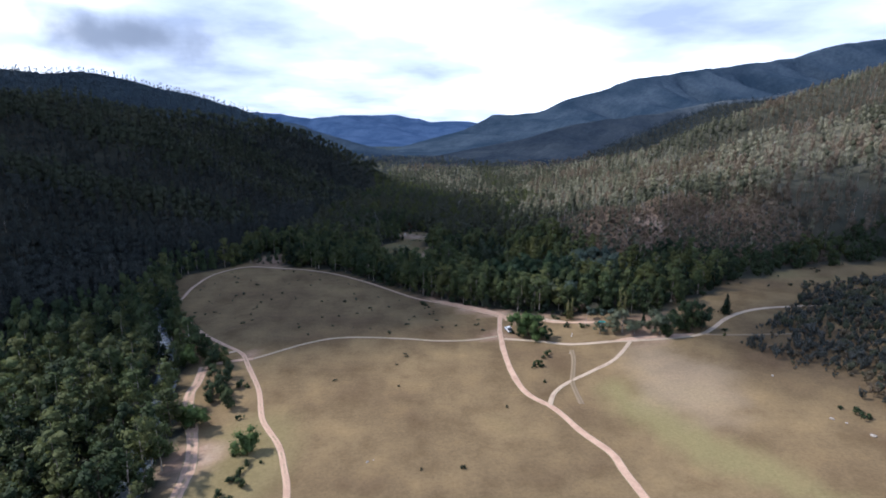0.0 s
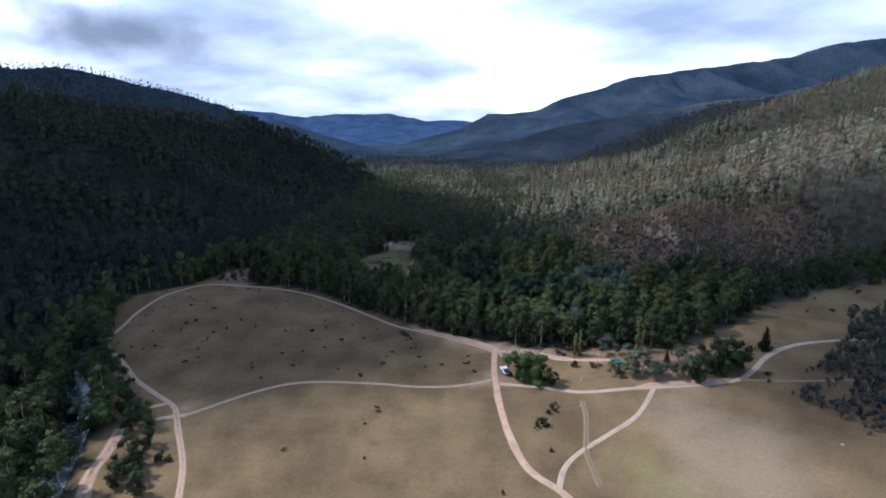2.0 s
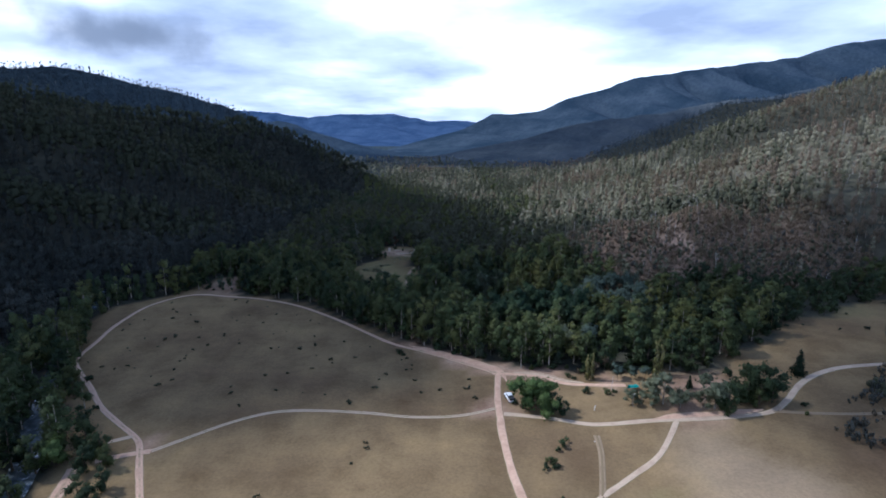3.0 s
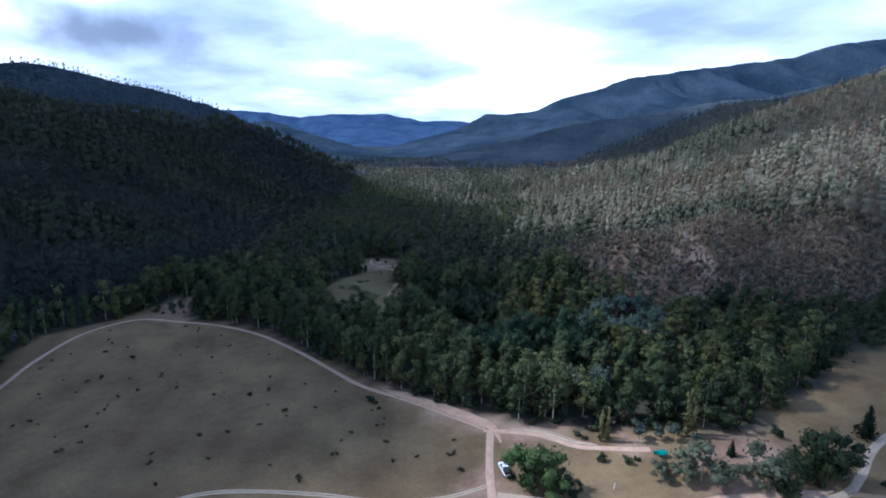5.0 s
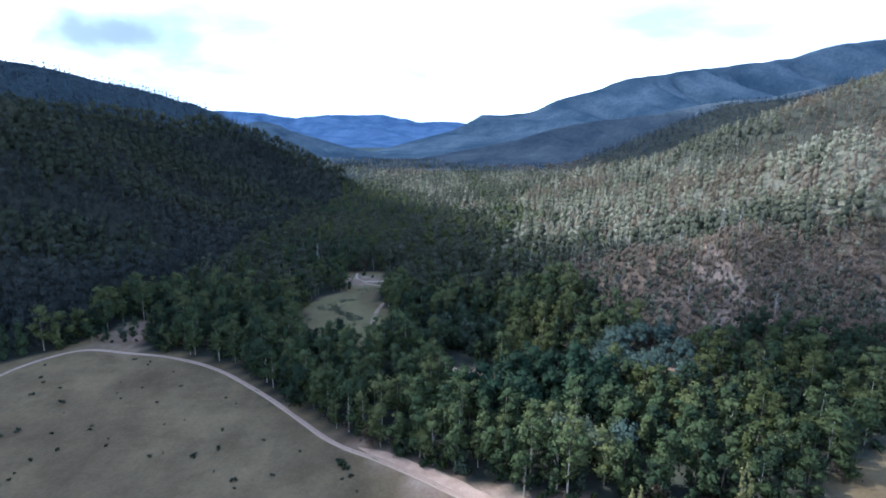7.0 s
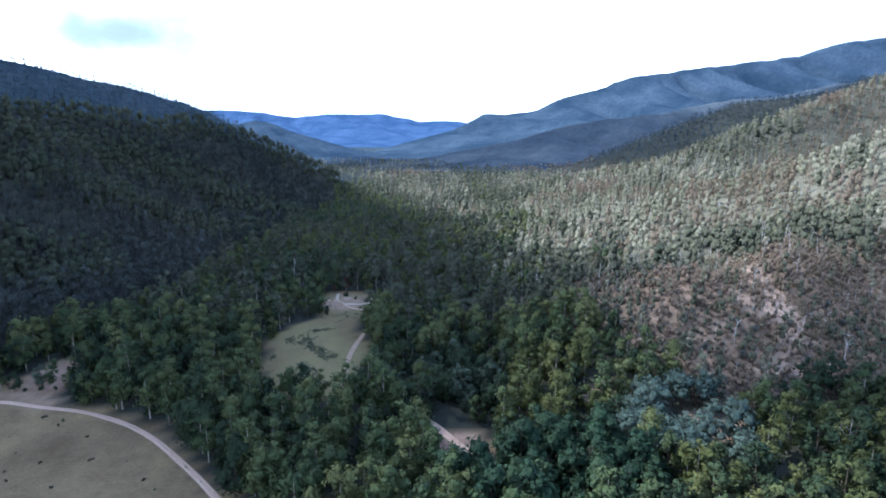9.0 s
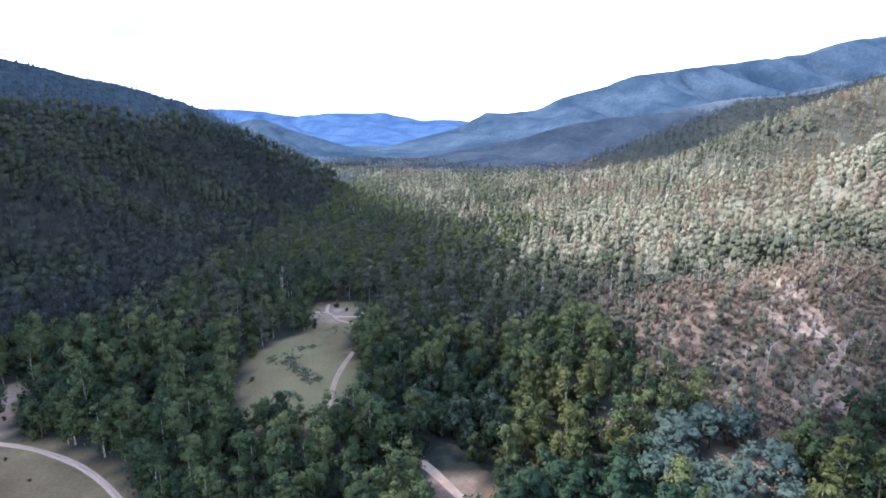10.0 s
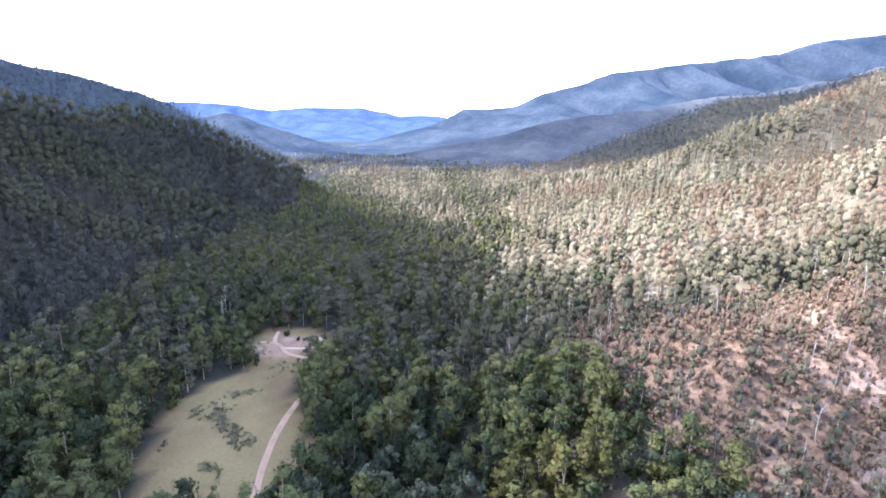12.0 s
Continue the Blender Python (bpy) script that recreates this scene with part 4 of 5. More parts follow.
put_low = plant("shrub", "low_bush", LOW, DARK_BARK, "low grey-green bush in the grassy glade", "bush", 4)
put_shrub = plant("shrub", "grass_shrub", OLIVE, DARK_BARK, "small dark shrub in the dry meadow", "shrub", 3)


def jitter_grid(x0, x1, y0, y1, gap):
    xs, ys = np.meshgrid(np.arange(x0, x1, gap), np.arange(y0, y1, gap), indexing="ij")
    xs = xs.ravel() + rng.uniform(-0.48, 0.48, xs.size) * gap
    ys = ys.ravel() + rng.uniform(-0.48, 0.48, ys.size) * gap
    return xs, ys


def clear_of_lines(x, y, margin=3.4):
    ok = away(RIVER, x, y) > 2.0
    for line in TRACKS:
        ok &= away(line, x, y) > margin
    return ok


def wood_kind(x, y):
    """Which plants grow where in the valley wood: 0 gum, 1 dark conifer, 2 blue-green wattle, 3 full round tree, 4 olive gum, 5 slate-green tree, 6 dense deep green tree."""
    r = rng.uniform(size=len(x))
    zone = lambda cx, cy, rx, ry: np.hypot((x - cx) / rx + 0.5 * fbm(x, y, 14, 2, 87), (y - cy) / ry + 0.5 * fbm(x, y, 14, 2, 88)) < 1
    kind = np.where(r < 0.50, 0, np.where(r < 0.93, 3, 1))
    front = (y < 254 - 0.1 * x) & (x > -22) & (x < 40)
    kind = np.where(front & (r > 0.25), 0, kind)
    slate = zone(18, 302, 22, 15)
    kind = np.where(slate, np.where(r < 0.6, 5, np.where(r < 0.8, 1, 3)), kind)
    kind = np.where(zone(93, 250, 30, 20), np.where(r < 0.55, 4, 3), kind)
    kind = np.where(zone(41, 257, 19, 14), 6, kind)
    kind = np.where(zone(47, 284, 13, 9) | zone(49, 306, 14, 10), 4, kind)
    blue = zone(74, 274, 16, 17) | zone(56, 226, 7, 4)
    kind = np.where(blue & (r < 0.88), 2, kind)
    kind = np.where(zone(100, 240, 26, 8) & (r < 0.4), 1, kind)
    return np.where(np.hypot(x - 47, y - 231.5) < 6.5, -1, kind)


def near_wood():
    x, y = jitter_grid(-130, 130, 60, 352, 5.6)
    keep = ~open_land(x, y) & clear_of_lines(x, y) & (height(x, y) < 12) & (np.abs(x) < 0.92 * y + 25) & (burnt_ground(x, y) < 0.4)
    x, y = x[keep], y[keep]
    kinds = wood_kind(x, y)
    near = [(0, put_gum, 260), (1, put_pine, 150), (2, put_wattle, 150), (3, put_round, 260), (4, put_golden, 150), (5, put_slate, 150), (6, put_deep, 150)]
    rest = np.ones(len(x), bool)
    for k, put, limit in near:
        ids = np.nonzero((kinds == k) & (np.abs(x) < 125) & (y > 85) & (y < 345))[0]
        ids = ids[np.argsort(np.hypot(x[ids], y[ids] - 215) + 60 * (y[ids] < 200))][:limit]
        for i in ids:
            put(float(x[i]), float(y[i]), float(rng.uniform(0.72, 1.1)) * (1.3 if k == 2 else 1.12 if k == 6 else 1.0), float(rng.uniform(0, 360)), int(i))
        rest[ids] = False
    return x[rest], y[rest], kinds[rest]


REST_X, REST_Y, REST_KIND = near_wood()

# trees round the camp and along the tracks
put_grey(45.5, 233.5, 1.25, 40, 0)
put_grey(50.5, 228.5, 0.85, 160, 1)
put_broad(29.2, 192.2, 1.08, 20, 0)
put_broad(32.4, 190.2, 0.80, 140, 1)
put_dense(35.0, 188.8, 0.52, 250, 0)
put_dense(37.6, 187.9, 0.40, 100, 3)
put_olive(66.4, 191.8, 1.25, 30, 0)
put_olive(70.4, 189.6, 0.88, 200, 1)
put_olive(62.8, 191.4, 0.62, 150, 2)
put_olive(58.2, 192.9, 0.60, 80, 2)
put_olive(79.0, 187.6, 1.35, 110, 1)
put_olive(76.5, 188.6, 0.72, 10, 0)
put_dense(81.0, 185.2, 0.74, 60, 3)
put_dense(80.4, 182.9, 0.36, 260, 4)
put_dense(88.4, 189.4, 0.92, 0, 0)
put_dense(91.6, 188.6, 0.96, 120, 1)
put_dense(95.0, 188.6, 0.80, 220, 2)
put_dense(90.0, 186.6, 0.46, 320, 4)
put_cypress(111.2, 203.0, 1.2, 0, 0)
put_cypress(77.2, 199.6, 0.62, 90, 2)
put_poplar(49.2, 208.9, 0.62, 0, 0)
put_poplar(51.0, 209.1, 0.68, 70, 1)
put_poplar(50.2, 210.6, 0.55, 130, 2)
put_poplar(70.5, 208.4, 0.95, 200, 1)
put_poplar(72.7, 209.2, 0.85, 20, 2)
put_wattle(58.9, 208.8, 0.62, 0, 0)
put_wattle(67.0, 207.5, 0.5, 90, 1)
put_wattle(71.5, 204.3, 0.42, 40, 2)
put_wattle(63.6, 209.5, 0.55, 10, 3)
for i, (x, y, s) in enumerate([(47.0, 201.0, 0.85), (53.4, 199.4, 0.75), (55.5, 200.3, 0.5), (60.3, 195.5, 0.7), (24.9, 194.2, 0.6), (26.3, 191.9, 0.55), (25.2, 204.0, 0.4),
                               (35.9, 219.1, 0.9), (33.0, 217.7, 0.7), (44.3, 211.7, 0.6), (45.6, 210.1, 0.5), (34.3, 173.4, 0.75), (32.9, 171.2, 0.55), (29.6, 165.9, 0.8), (30.8, 164.4, 0.6), (28.4, 164.3, 0.5),
                               (30.0, 153.6, 0.4), (-11.6, 230.4, 0.75), (-10.4, 228.8, 0.5), (91.5, 205.7, 0.9), (100.1, 181.4, 0.5), (101.8, 185.6, 0.55), (112.0, 207.0, 0.5), (106.4, 125.6, 0.8), (107.8, 124.4, 0.6), (104.6, 129.8, 0.4)]):
    put_bush(x, y, s, 47 * i, i)
# dense trees between the river track and the left-hand track
for i, (x, y, s) in enumerate([(-68.7, 139.8, 0.52), (-63.2, 136.6, 0.50), (-67.6, 144.0, 0.50), (-69.0, 148.6, 0.52), (-73.4, 151.9, 0.50), (-70.4, 155.8, 0.46), (-78.2, 161.2, 0.55), (-78.4, 167.1, 0.58), (-84.2, 170.4, 0.64), (-74.6, 163.0, 0.50), (-80.2, 166.2, 0.52), (-71.8, 144.0, 0.42), (-66.0, 141.0, 0.40)]):
    put_dense(x, y, s, 53 * i, i)
for i, (x, y, s) in enumerate([(-68.0, 126.5, 0.62), (-49.3, 115.9, 0.58), (-87.4, 164.4, 0.66), (-72.0, 128.6, 0.50)]):
    put_broad(x, y, s * 1.15, 71 * i, i)
for i, (x, y, s) in enumerate([(-95.7, 174.2, 0.55), (-91.6, 180.6, 0.6), (-98.4, 190.6, 0.6), (-106.5, 197.5, 0.6), (-113.6, 207.6, 0.6), (-122.5, 219.0, 0.6), (-127.5, 231.0, 0.6), (-70.5, 115.5, 0.62), (-69.6, 109.0, 0.6), (-66.5, 101.0, 0.6), (-64.0, 93.0, 0.6), (-88.6, 176.4, 0.5)]):
    (put_round if i % 2 else put_gum)(x, y, s, 61 * i, i)
for i, (x, y, s) in enumerate([(-64.3, 149.0, 0.85), (-62.3, 149.4, 0.6), (-57.8, 130.9, 0.5), (-52.4, 113.7, 0.35), (-46.9, 102.6, 0.85), (-49.0, 104.4, 0.8), (-47.8, 110.0, 0.55), (-50.3, 99.5, 0.7), (-47.2, 98.6, 0.5), (-109.0, 208.4, 0.8), (-94.6, 189.8, 0.5), (-44.8, 111.5, 0.35), (-48.0, 106.8, 0.6)]):
    put_bush(x, y, s, 61 * i, i + 1)
# small dark shrubs scattered over the dry grass
SHRUBS = [(-54.7, 191.9), (-60.2, 199.7), (-53.9, 211.7), (-47.0, 213.2), (-17.3, 203.4), (-4.7, 209.5), (2.8, 202.9), (-23.2, 194.0), (-35.4, 224.4), (-43.8, 236.5), (-84.9, 204.6), (-83.6, 236.1), (-81.1, 245.0),
          (-98.6, 259.3), (-110.8, 264.4), (-71.0, 259.6), (16.6, 138.0), (3.4, 110.0), (-6.5, 109.2), (-14.8, 171.9), (-15.7, 150.4), (13.5, 197.4), (10.4, 203.7), (-8.5, 217.2), (-58.9, 233.1), (-61.7, 203.6), (-48.2, 233.2),
          (11.8, 204.3), (-15.4, 174.2), (-17.8, 165.7), (-14.9, 213.5), (-99.8, 244.4), (-113.3, 272.3), (-105.2, 268.5), (-36.1, 153.5), (-116.5, 275.7), (-48.7, 233.6), (-86.9, 232.0), (-9.2, 226.0), (-5.6, 209.5), (-102.4, 241.8)]
for i, (x, y) in enumerate(SHRUBS):
    put_shrub(x, y, float(rng.uniform(0.5, 1.05)), 37 * i, i)
for i in range(90):
    x, y = float(rng.uniform(-125, 16)), float(rng.uniform(196, 290))
    if bool(open_land(np.array([x]), np.array([y]))[0]) and bool(clear_of_lines(np.array([x]), np.array([y]))[0]):
        put_shrub(x, y, float(rng.uniform(0.3, 0.7)), 71 * i, i)
for i in range(34):
    x, y = float(rng.uniform(120, 215)), float(rng.uniform(232, 292))
    if bool(open_land(np.array([x]), np.array([y]))[0]) and bool(clear_of_lines(np.array([x]), np.array([y]))[0]):
        put_shrub(x, y, float(rng.uniform(0.6, 1.4)), 29 * i, i)
# low bushes in the glade
DRIFTS = [((-37, 353), (-28, 357), 26, 0.9), ((-43, 345), (-34, 341), 30, 1.3), ((-34, 340), (-22, 328), 84, 1.7), ((-39, 350), (-32, 341), 26, 1.4), ((-30, 321), (-25, 317), 18, 1.0), ((-44, 330), (-42, 326), 6, 0.8), ((-34, 370), (-14, 376), 40, 3.0), ((-40, 396), (-34, 384), 14, 1.5)]
for (x0, y0), (x1, y1), count, wide in DRIFTS:
    for i in range(count):
        f = float(rng.uniform())
        put_low(x0 + (x1 - x0) * f + float(rng.normal()) * wide, y0 + (y1 - y0) * f + float(rng.normal()) * wide, float(rng.uniform(0.4, 0.85)), 83 * i, i)
for i, (x, y, s) in enumerate([(-13.0, 354.0, 0.7), (-11.5, 360.0, 0.75), (-14.5, 362.0, 0.55), (-11.0, 366.0, 0.6), (-8.0, 371.0, 0.6), (-16.5, 366.5, 0.4), (-37.5, 372.0, 0.45), (-33.5, 374.0, 0.35)]):
    (put_round if i % 2 else put_gum)(x, y, s, 97 * i, i)
for i, (x, y) in enumerate([(-45, 300), (-40.5, 298.5), (-36, 300), (-31.5, 298.5), (-27, 300), (-22.5, 298.5), (-19.5, 301), (-10.5, 300.5), (-7, 298.5), (-34, 294), (-25, 294), (-9, 305)]):
    (put_round if i % 3 else put_gum)(x, y, float(rng.uniform(0.5, 0.66)), 29 * i, i)
# russet dying tree by the far clearing
put_russet(-30.5, 407.0, 0.75, 0, 0)
put_russet(-36.5, 405.5, 0.45, 90, 1)
put_bush(-24.5, 395.0, 0.55, 0, 1)
put_bush(-30.0, 400.0, 0.9, 40, 2)


def put_dead(x, y, h, turn, seed):
    v, q = dead_tree_wood(np.random.default_rng(seed), h, 6, 8)
    ob = new("dead_tree", mesh_from("dead_tree", v, q, DEAD_WOOD, smooth=True))
    ob.matrix_world = pose(x, y, float(ground_z(x, y)) - 0.1, 0, 0, turn)
    tagged(ob, "bare bleached dead tree with broken white limbs", "dead tree", "dead trees of the valley")


for i, (x, y, h) in enumerate([(9, 500, 17), (55.0, 201.4, 5.5), (58.0, 191.3, 4.5), (61.0, 193.8, 4.0), (105.3, 260.6, 12), (131, 296, 11), (104, 305, 9), (118, 322, 9), (140, 340, 10), (163, 394, 12), (150, 372, 10), (60, 390, 13), (96, 440, 13), (-60, 420, 14), (128, 365, 9)]):
    put_dead(x, y, h, 67 * i, 200 + i)

# ---- camp: vehicle, shelter and posts ----


def box_mesh(name, size, mat, bevel=0.05, taper=1.0, seg=2):
    bm = bmesh.new()
    bmesh.ops.create_cube(bm, size=1.0)
    for v in bm.verts:
        k = taper if v.co.z > 0 else 1.0
        v.co = Vector((v.co.x * size[0] * k, v.co.y * size[1] * (0.5 + 0.5 * k), v.co.z * size[2]))
    bmesh.ops.bevel(bm, geom=list(bm.edges), offset=bevel, segments=seg, affect="EDGES")
    me = bpy.data.meshes.new(name)
    bm.to_mesh(me)
    bm.free()
    me.materials.append(mat)
    return me


def cylinder_mesh(name, r, depth, mat, sides=16, bevel=0.0):
    bm = bmesh.new()
    bmesh.ops.create_cone(bm, cap_ends=True, segments=sides, radius1=r, radius2=r, depth=depth)
    if bevel:
        bmesh.ops.bevel(bm, geom=[e for e in bm.edges if abs(e.verts[0].co.z - e.verts[1].co.z) < 1e-4], offset=bevel, segments=2, affect="EDGES")
    me = bpy.data.meshes.new(name)
    bm.to_mesh(me)
    bm.free()
    me.materials.append(mat)
    return me


def build_vehicle(x, y, turn):
    white = paint_material("white_car_paint", (0.78, 0.79, 0.80), 0.3, 0.0, 0.04)
    glass = paint_material("dark_car_glass", (0.02, 0.025, 0.03), 0.08)
    rubber = paint_material("black_rubber", (0.025, 0.025, 0.025), 0.8)
    black = paint_material("black_canvas", (0.03, 0.03, 0.032), 0.7)
    steel = paint_material("grey_steel", (0.35, 0.36, 0.37), 0.4, 0.7)
    red = paint_material("red_lamp_lens", (0.45, 0.03, 0.02), 0.3)
    root = tagged(new("pickup_truck"), "white pickup truck with black tray parked beside track", "vehicle")
    root.matrix_world = pose(x, y, float(ground_z(x, y)), 0, 0, turn)

    def add(name, me, px, py, pz, rx=0, parent=root, label=""):
        ob = part(name, me, parent, label)
        ob.matrix_local = pose(px, py, pz, 0, rx, 0)
        return ob

    add("body", box_mesh("body", (1.82, 4.9, 0.62), white, 0.10), 0, 0, 0.78)
    add("bonnet", box_mesh("bonnet", (1.62, 1.25, 0.16), white, 0.06), 0, 1.72, 1.13)
    cab = add("cabin", box_mesh("cabin", (1.66, 1.75, 0.78), white, 0.10, 0.86), 0, 0.30, 1.45)
    add("windscreen", box_mesh("windscreen", (1.36, 0.06, 0.46), glass, 0.02), 0, 1.17 - 0.0, 1.46)
    add("rear_window", box_mesh("rear_window", (1.30, 0.05, 0.38), glass, 0.02), 0, -0.56, 1.50)
    for s in (-1, 1):
        add("side_window", box_mesh("side_window", (0.05, 1.30, 0.40), glass, 0.02), s * 0.79, 0.30, 1.50)
        add("mirror", box_mesh("mirror", (0.18, 0.10, 0.16), black, 0.03), s * 0.98, 1.02, 1.28)
        add("headlamp", box_mesh("headlamp", (0.32, 0.06, 0.18), steel, 0.02), s * 0.68, 2.45, 0.90)
        add("tail_lamp", box_mesh("tail_lamp", (0.16, 0.06, 0.30), red, 0.02), s * 0.80, -2.45, 0.92)
        for wy in (1.48, -1.52):
            w = add("wheel", cylinder_mesh("wheel", 0.38, 0.26, rubber, 20, 0.05), s * 0.84, wy, 0.38, 90)
            part("rim", cylinder_mesh("rim", 0.21, 0.28, steel, 14, 0.02), w)
    add("tray_cover", box_mesh("tray_cover", (1.70, 1.85, 0.55), black, 0.08, 0.94), 0, -1.48, 1.32)
    add("front_bumper", box_mesh("front_bumper", (1.80, 0.20, 0.26), black, 0.05), 0, 2.48, 0.56)
    add("rear_bumper", box_mesh("rear_bumper", (1.70, 0.16, 0.18), steel, 0.04), 0, -2.50, 0.58)


def build_shelter(x, y, turn):
    teal = paint_material("teal_tarpaulin", (0.03, 0.36, 0.33), 0.55, 0.0, 0.25)
    pole = paint_material("grey_pole", (0.45, 0.46, 0.47), 0.5, 0.5)
    root = tagged(new("camp_shelter"), "teal tarpaulin camp shelter on thin poles over dry grass", "shelter")
    root.matrix_world = pose(x, y, float(ground_z(x, y)), 0, 0, turn) @ Matrix.Scale(0.72, 4)
    bm = bmesh.new()
    nx, ny = 12, 9
    grid = [[bm.verts.new((-1.9 + 3.8 * i / nx, -1.4 + 2.8 * j / ny, 2.15 - 0.32 * abs(2 * j / ny - 1) ** 1.2 - 0.10 * math.sin(math.pi * i / nx) + 0.03 * math.sin(5.1 * i + 2.3 * j))) for j in range(ny + 1)] for i in range(nx + 1)]
    for i in range(nx):
        for j in range(ny):
            bm.faces.new((grid[i][j], grid[i + 1][j], grid[i + 1][j + 1], grid[i][j + 1]))
    bmesh.ops.solidify(bm, geom=list(bm.faces), thickness=0.02)
    me = bpy.data.meshes.new("roof")
    bm.to_mesh(me)
    bm.free()
    me.materials.append(teal)
    part("roof", me, root)
    back = part("back_sheet", box_mesh("back_sheet", (3.7, 0.03, 1.55), teal, 0.01), root)
    back.matrix_local = pose(0, 1.36, 1.0)
    for sx in (-1, 1):
        for sy in (-1, 1):
            p = part("pole", cylinder_mesh("pole", 0.03, 1.85, pole, 8), root)
            p.matrix_local = pose(sx * 1.8, sy * 1.33, 0.925)
    b = part("ridge_bar", cylinder_mesh("ridge_bar", 0.025, 3.8, pole, 8), root)
    b.matrix_local = pose(0, 0, 2.06, 0, 90, 0)


def build_post(x, y, h, lean, label, name="white_post"):
    white = paint_material("weathered_white_paint", (0.72, 0.70, 0.66), 0.7)
    me = box_mesh(name, (0.14, 0.14, h + 0.2), white, 0.02, 0.9)
    ob = tagged(new(name, me), label, "post")
    ob.matrix_world = pose(x, y, float(ground_z(x, y)) + h / 2 - 0.1, 0, lean, 20)


def build_rock(x, y, s, seed):
    m, nt, b = ROCK
    bm = bmesh.new()
    bmesh.ops.create_icosphere(bm, subdivisions=3, radius=s)
    for v in bm.verts:
        n = noise.noise(v.co * (1.4 / s) + Vector((seed, 0, 0)))
        v.co = Vector((v.co.x * 1.3, v.co.y, v.co.z * 0.6)) * (1 + 0.35 * n)
    me = bpy.data.meshes.new("rock")
    bm.to_mesh(me)
    bm.free()
    me.materials.append(m)
    ob = tagged(new("rock", me), "pale weathered rock lying in dry grass", "rock", "rocks in the meadow")
    ob.matrix_world = pose(x, y, float(ground_z(x, y)) + 0.15 * s, 0, 0, seed * 40)


ROCK = node_material("pale_rock", 0.9)
ROCK[1].links.new(ramp_node(ROCK[1], noise_node(ROCK[1], 1.5, 5, 0.6), [(0.35, (0.26, 0.22, 0.18)), (0.65, (0.42, 0.37, 0.31))]), ROCK[2].inputs["Base Color"])
build_vehicle(23.6, 197.0, 14)
build_shelter(61.2, 201.0, 12)
build_post(46.9, 190.6, 1.5, 8, "leaning white wooden post in dry grass")
build_post(-64.4, 150.2, 1.2, 0, "white painted marker post among bushes")
for i, (x, y, s) in enumerate([(-19.6, 112.3, 0.4), (-18.2, 113.0, 0.25), (103.5, 117.0, 0.8), (99.3, 125.2, 0.6), (101.4, 122.9, 0.4), (98.6, 149.8, 0.5), (-100.0, 311.0, 0.5), (42.8, 175.4, 0.25), (33.0, 225.7, 0.5), (37.9, 224.5, 0.45)]):
    build_rock(x, y, s * 0.75, i + 1)

# bushes along the wood's edge
EDGE = [(-128, 299), (-104, 303), (-90, 298), (-74, 296), (-53, 282), (-32, 262), (-14, 244), (2, 232), (16, 225), (34, 220), (48, 214.5), (64, 213), (80, 212), (98, 219), (112, 228), (128, 240)]
for i, (x, y) in enumerate(spline(EDGE, 2.2)):
    x, y = float(x + rng.normal() * 1.3), float(y + rng.uniform(-1.0, 4.0))
    if i % 2 and y > 214 and bool(clear_of_lines(np.array([x]), np.array([y + 2.0]), 3.4)[0]):
        (put_round, put_slate, put_gum)[i // 2 % 3](x, y + 2.0, float(rng.uniform(0.38, 0.62)), 31 * i, i)
    elif rng.uniform() < 0.8 and bool(clear_of_lines(np.array([x]), np.array([y]), 2.6)[0]):
        (put_bush if rng.uniform() < 0.75 else put_scrub)(x, y, float(rng.uniform(0.45, 1.25)), 41 * i, i)

# trees leaning over the river's near bank
for i, (x, y) in enumerate(spline(RIVER, 5.0)):
    if 184 < y < 262:
        x, y = float(x + 4.2 + rng.uniform(0, 2.5)), float(y + rng.normal() * 1.5)
        if bool(clear_of_lines(np.array([x]), np.array([y]), 2.2)[0]):
            (put_gum if i % 2 else put_round)(x, y, float(rng.uniform(0.55, 0.85)), 59 * i, i)


for i, (x, y) in enumerate([(-123, 217), (-126, 224), (-131, 231), (-134, 238), (-138, 245), (-142, 252), (-146, 259), (-150, 267), (-155, 276), (-159, 284), (-119, 209)]):
    (put_gum if i % 2 else put_round)(x, y, float(rng.uniform(0.75, 1.0)), 43 * i, i)


# ---- forest too dense to count ----


